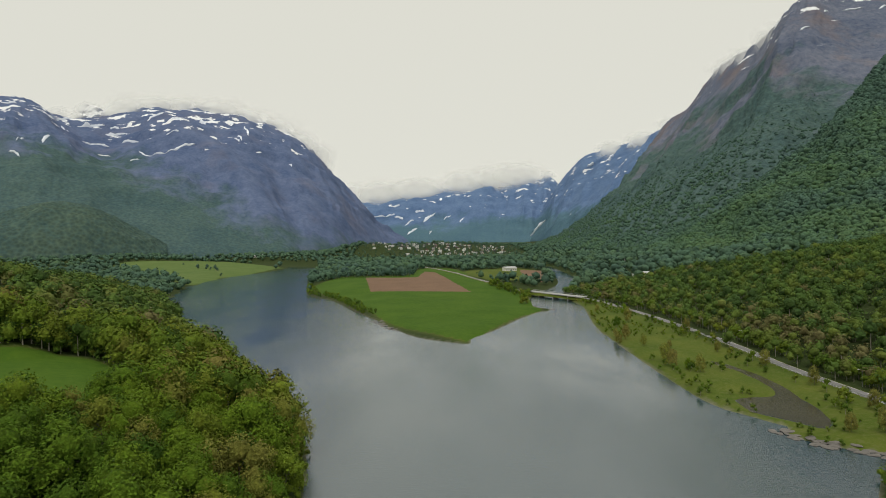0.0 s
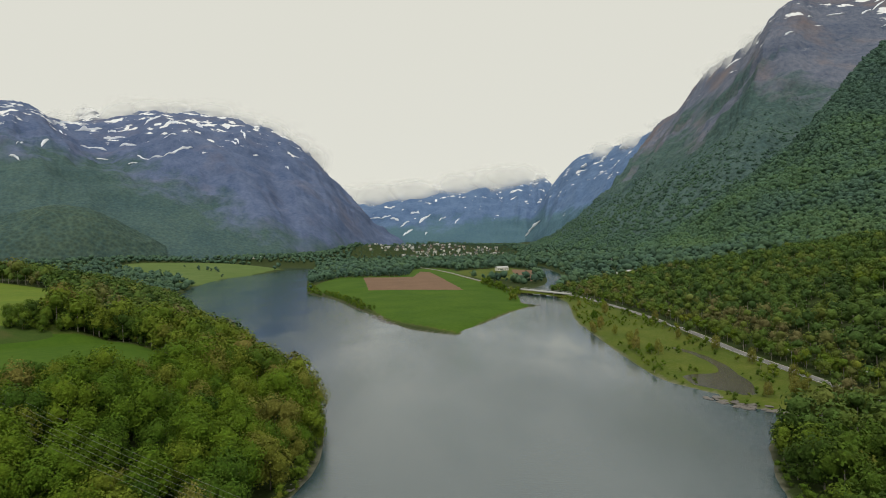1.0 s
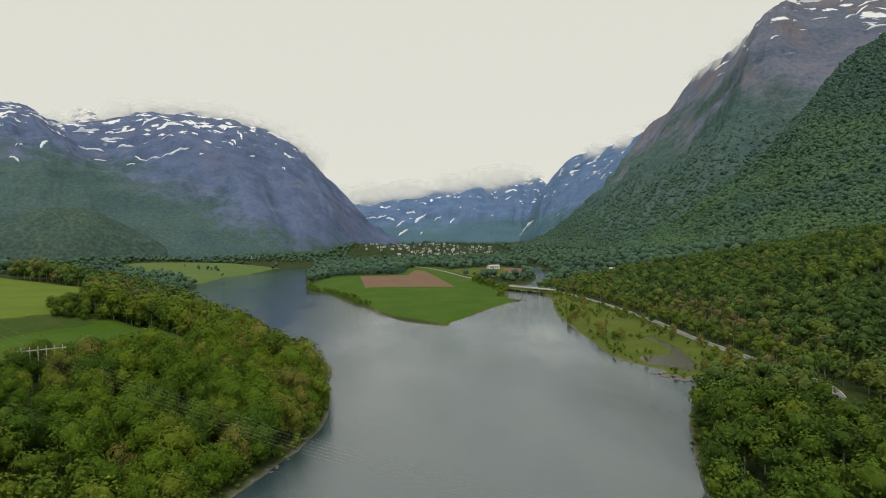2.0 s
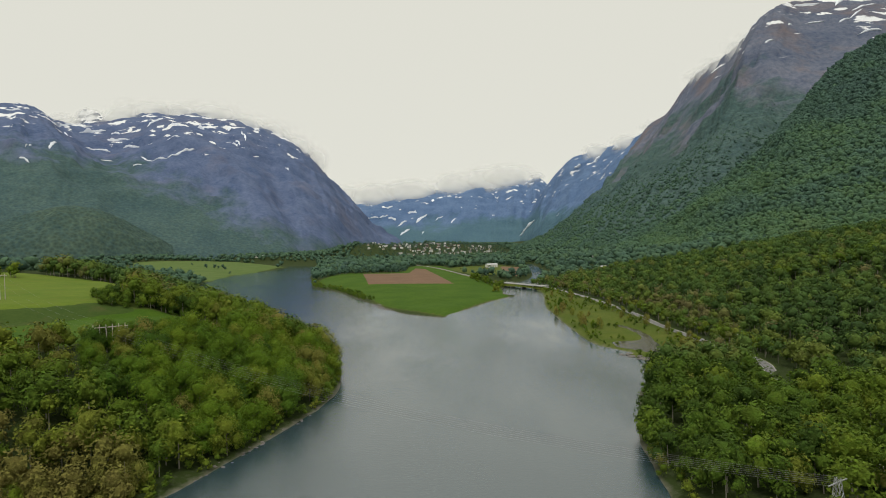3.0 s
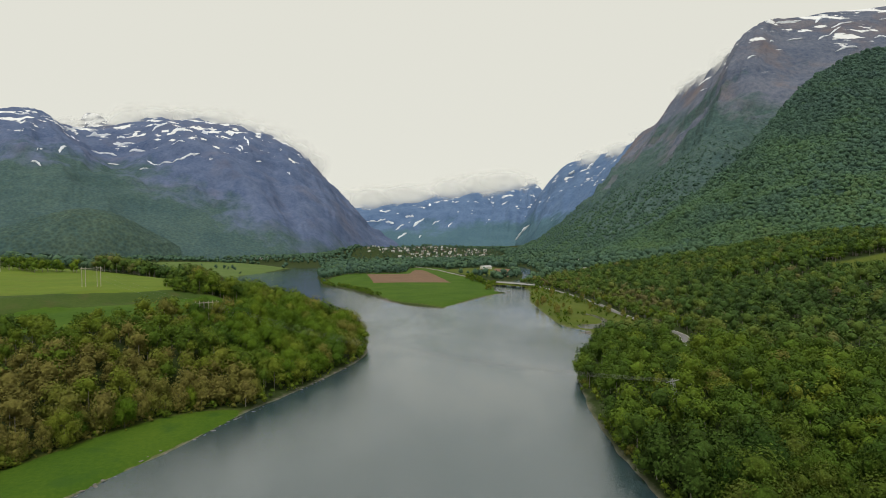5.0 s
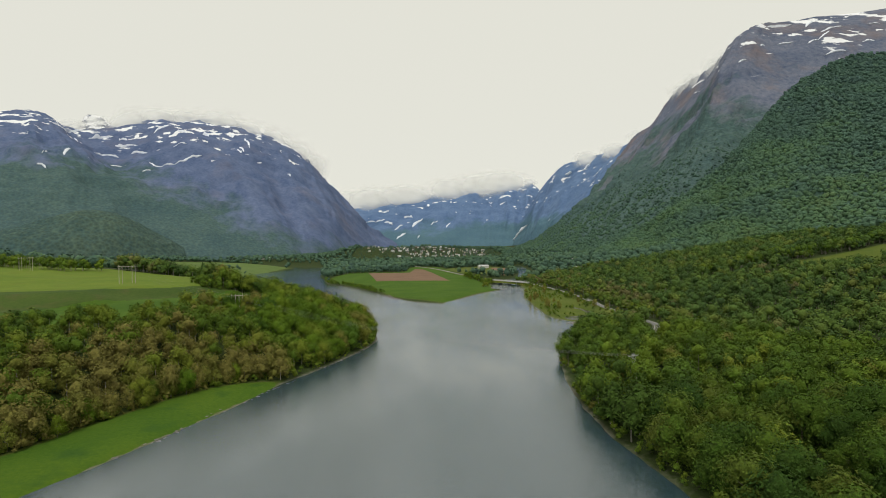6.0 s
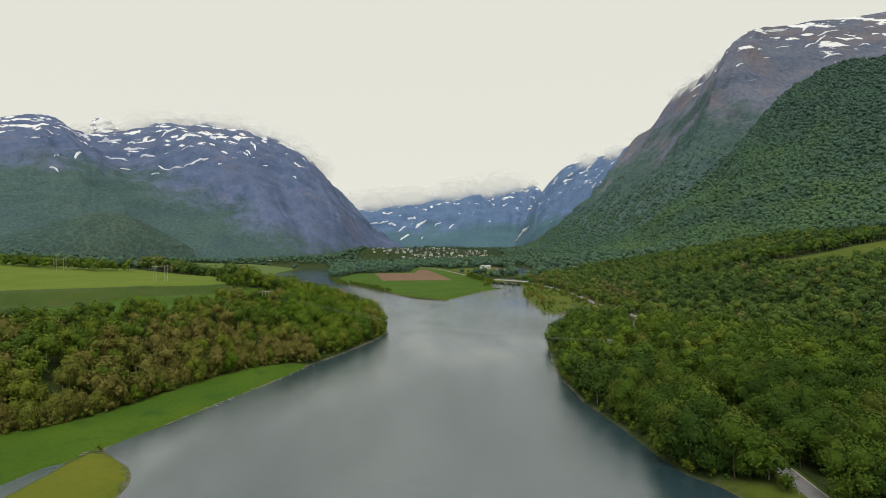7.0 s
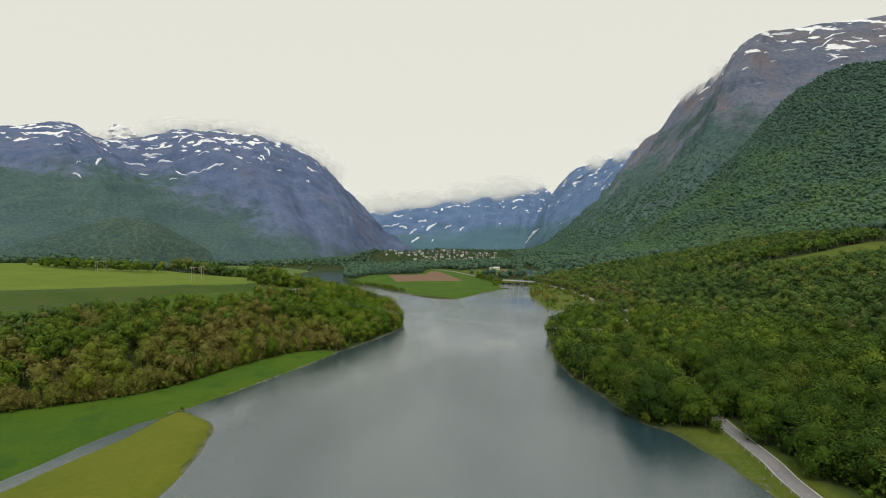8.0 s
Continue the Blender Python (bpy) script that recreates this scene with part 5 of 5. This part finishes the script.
# ---------------------------------------------------------------- shrubs, single trees, stones
def along(line, count, seed, spread_to):
    rng = np.random.default_rng(seed)
    p = curve(line, 8)
    s = np.concatenate([[0], np.cumsum(np.linalg.norm(np.diff(p, axis=0), axis=1))])
    q = rng.uniform(0, s[-1], count)
    return np.interp(q, s, p[:, 0]) + rng.normal(0, spread_to, count), np.interp(q, s, p[:, 1]) + rng.normal(0, spread_to, count)


sx, sy = along([(-178, 720), (-150, 612), (-108, 545), (-72, 455), (-58, 425)], 200, 92, 4)
ok = shore(sx, sy) > 1.0
joined_wood("shore_shrubs", sx[ok], sy[ok], ground_z(sx[ok], sy[ok]) - 0.4, MID_FAR, "low green shrubs along the stony river shore", 44, tint_at(sx[ok], sy[ok], 54), (0.22, 0.5))
sx, sy = along([(72, 462), (80, 492), (77, 525), (66, 565), (58, 610)], 46, 93, 4)
ok = (shore(sx, sy) > 1.0) & (line_distance(sx, sy, ROAD) > 4.5)
joined_wood("bridge_trees", sx[ok], sy[ok], ground_z(sx[ok], sy[ok]) - 0.4, MID, "small trees beside the bridge", 45, tint_at(sx[ok], sy[ok], 55), (0.5, 0.9))

bx, by = scatter(25, -120, -170, 150, 190, 2.6)
bs = shore(bx, by)
ok = (bs > 0.7) & (bs < 5.0) & wooded(bx, by, 0.5) & (np.random.default_rng(6).random(len(bx)) < 0.8)
BUSH = prototypes(5, 15, 3, 36, 0.7, ICO1, (10, 13), 0.2)
joined_wood("bank_shrubs", bx[ok], by[ok], ground_z(bx[ok], by[ok]) - 0.5, BUSH, "shrubs and saplings crowding the river bank", 46, tint_at(bx[ok], by[ok], 56, 0.1), (0.16, 0.45))
mx, my = scatter(27, 86, 140, 140, 520, 5.5)
ok = (inside_distance(mx, my, RIVERSIDE) > 1.0) & (shore(mx, my) > 1.0) & (np.abs(line_distance(mx, my, ROAD)) > 6) & (fbm(mx * 0.035, my * 0.035, 2, 77) > -0.02)
joined_wood("riverside_shrubs", mx[ok], my[ok], ground_z(mx[ok], my[ok]) - 0.4, MID_FAR, "low olive shrubs scattered over the riverside grass", 48, tint_at(mx[ok], my[ok], 58, 0.15), (0.10, 0.34))
side_s = np.arange(road_at(125), road_at(470))
rng_side = np.random.default_rng(36)
for name, offset, share in (("roadside_trees", 8.0, 0.95), ("roadside_trees", -6.5, 0.45)):
    i = np.repeat(side_s, 2)
    i = i[rng_side.random(len(i)) < share]
    o = offset + np.sign(offset) * rng_side.uniform(0, 5, len(i))
    x, y = RX[i] + NX[i] * o + rng_side.normal(0, 1, len(i)), RY[i] + NY[i] * o + rng_side.normal(0, 1, len(i))
    ok = shore(x, y) > 2
    joined_wood(name, x[ok], y[ok], ground_z(x[ok], y[ok]) - 0.3, MID_FAR, "young trees lining the country road", 49, tint_at(x[ok], y[ok], 59, 0.12), (0.3, 0.75) if offset > 0 else (0.2, 0.5))
i = np.arange(road_at(-133), road_at(66))
o = -rng_side.uniform(3.6, 6.5, len(i))
x, y = RX[i] + NX[i] * o, RY[i] + NY[i] * o
ok = shore(x, y) > 1.5
joined_wood("roadside_trees", x[ok], y[ok], ground_z(x[ok], y[ok]) - 0.3, MID, "leafy young trees between the road and the river", 52, tint_at(x[ok], y[ok], 65, -0.05), (0.65, 1.0))
i = np.repeat(np.arange(road_at(-260), road_at(100)), 4)
o = np.where(RY[i] < -110, 9.2, 6.2) + rng_side.uniform(0, 5.5, len(i))
x, y = RX[i] + NX[i] * o + rng_side.normal(0, 1, len(i)), RY[i] + NY[i] * o + rng_side.normal(0, 1, len(i))
joined_wood("undergrowth", x, y, ground_z(x, y) - 0.4, BUSH, "bushes and saplings under the trees beside the road", 53, tint_at(x, y, 66, -0.1), (0.14, 0.42))
mt = np.array([(-767, 1380), (-580, 1215), (-515, 1140), (-500, 1150), (-525, 1165), (-457, 1090), (-440, 1060), (-402, 985), (-470, 1100), (-485, 1120), (-450, 1075)], float)
joined_wood("meadow_trees", mt[:, 0], mt[:, 1], ground_z(mt[:, 0], mt[:, 1]) - 0.5, MID_FAR, "lone dark trees standing in the far meadow", 50, np.full(len(mt), 0.1), (0.7, 1.3), M_VALLEY)
ex, ey = along([(-250, -50), (-199, -10), (-160, 30), (-134, 64), (-116, 92), (-101, 108), (-84, 131), (-80, 146), (-98, 168), (-122, 182)], 150, 98, 2.0)
ok = inside_distance(ex, ey, LOWER_FIELD) < 0.5
joined_wood("field_edge_shrubs", ex[ok], ey[ok], ground_z(ex[ok], ey[ok]) - 0.4, MID_FAR, "bushes along the edge of the terrace meadow", 51, tint_at(ex[ok], ey[ok], 64), (0.2, 0.45))
x, y = along([(250, 292), (300, 290), (345, 296), (400, 300), (470, 312)], 150, 104, 5)
joined_wood("forest_edge", x, y, ground_z(x, y) - 0.3, MID_FAR, "row of pale-stemmed trees along the hillside clearing", 56, tint_at(x, y, 69, -0.1), (0.75, 1.15))
for line, count, wide_by, sizes in (([(-470, 350), (-425, 345), (-385, 330), (-345, 312), (-322, 322)], 95, 9, (0.75, 1.2)), ([(-330, 400), (-265, 380), (-212, 345)], 60, 6, (0.5, 0.85))):
    x, y = along(line, count, 103, wide_by)
    joined_wood("field_trees", x, y, ground_z(x, y) - 0.4, MID_FAR, "dense row of trees behind the hill meadow", 55, tint_at(x, y, 68), sizes)
q = np.random.default_rng(99).uniform(0, foot_s[-1], 420)
ux = np.interp(q, foot_s, foot[:, 0]) + np.random.default_rng(100).normal(0, 1.6, len(q))
uy = np.interp(q, foot_s, foot[:, 1]) + np.random.default_rng(101).normal(0, 1.6, len(q))
joined_wood("undergrowth", ux, uy, ground_z(ux, uy) - 0.3, BUSH, "dry olive bushes along the foot of the wooded slope", 54, tint_at(ux, uy, 67, 0.4), (0.10, 0.34))
hx, hy = scatter(26, -185, 150, -110, 220, 3.6)
ok = inside_distance(hx, hy, HEDGE) > 0
joined_wood("hedge", hx[ok], hy[ok], ground_z(hx[ok], hy[ok]) - 0.5, MID, "thick dark green thicket at the meadow edge", 47, tint_at(hx[ok], hy[ok], 57, -0.05), (0.45, 0.75))

young = []
for k, (x, y) in enumerate([(94, 300), (91, 286), (97, 292), (99, 272), (95, 228), (99, 222), (101, 216), (96, 238), (126, 252), (133, 300), (107, 260), (104, 330), (116, 345),
                            (111, 149), (118, 146), (124, 150), (130, 165), (122, 370), (112, 400), (132, 225), (103, 310), (132, 195)]):
    base = (OLIVE_KINDS + GREEN_KINDS[:2])[k % 6]
    m = pose(x, y, float(ground_z(x, y)) - 0.2, 0, 0, 47 * k)
    ob = tagged(copy_thing(base, m), "small birch standing alone in the riverside grass", "tree", "riverside trees")
    sc = 0.42 + 0.09 * (k * 7 % 5)
    ob.matrix_basis = m @ Matrix.Diagonal((sc * 0.75, sc * 0.75, sc * 1.1, 1))

rng_rocks = np.random.default_rng(95)


def rock_mesh(seed):
    v, f = ICO2
    w = v * (1 + 0.35 * (fbm(v[:, 0] * 1.7 + seed, v[:, 1] * 1.7 + v[:, 2], 3, seed)[:, None])) * [1.0, 0.75, 0.45]
    return w, f


ROCKS = []
for k in range(5):
    v, f = rock_mesh(96 + k)
    ob = sheet("boulder", v, f, M_ROCK, False)
    ROCKS.append(tagged(ob, "pale weathered boulder on the river bank", "boulder", "bank boulders"))
lines = (([(93, 154), (100, 144), (112, 134), (118, 130)], 48, 1.0, 0.7, 1.8), ([(-30, 344), (-40, 364), (-50, 394)], 34, 1.4, 0.6, 1.7), ([(-84, -64), (-66, -11), (-50, 36), (-37, 74), (-33, 100)], 70, 0.7, 0.25, 0.7),
         ([(84, 432), (74, 455)], 8, 1.2, 0.8, 1.8), ([(66, -170), (72, -160)], 8, 1.0, 0.3, 0.6), ([(-96, -95), (-101, -100)], 10, 0.7, 0.25, 0.6))
n_rock = 0
for line, count, wide, lo, hi in lines:
    x, y = along(line, count, 97 + n_rock, wide)
    for a, b in zip(x, y):
        base = ROCKS[n_rock % 5]
        sc = float(rng_rocks.uniform(lo, hi))
        m = pose(a, b, max(0.0, float(ground_z(a, b))) + 0.05 * sc, 0, 0, float(rng_rocks.uniform(0, 360)))
        ob = base if n_rock < 5 else copy_thing(base, m)
        ob.matrix_basis = m @ Matrix.Diagonal((sc * 1.3, sc, sc * 0.5, 1))
        n_rock += 1

# silt brown, with the dark hillside's reflection also put into the colour
M_SILT = water_material((0.034, 0.030, 0.016), (0.056, 0.048, 0.026))
M_SILT.name = "silty_pond_water"
M_SILT.node_tree.nodes["Principled BSDF"].inputs["IOR"].default_value = 1.4
bm = bmesh.new()
pond_v = [bm.verts.new((x, y, 0.012)) for x, y in POND[:-1]]
bm.faces.new(pond_v)
bmesh.ops.triangulate(bm, faces=bm.faces[:])
tagged(part("pond", bm, M_SILT), "shallow brown silty pond in the riverside grass", "pond", kind="structure")
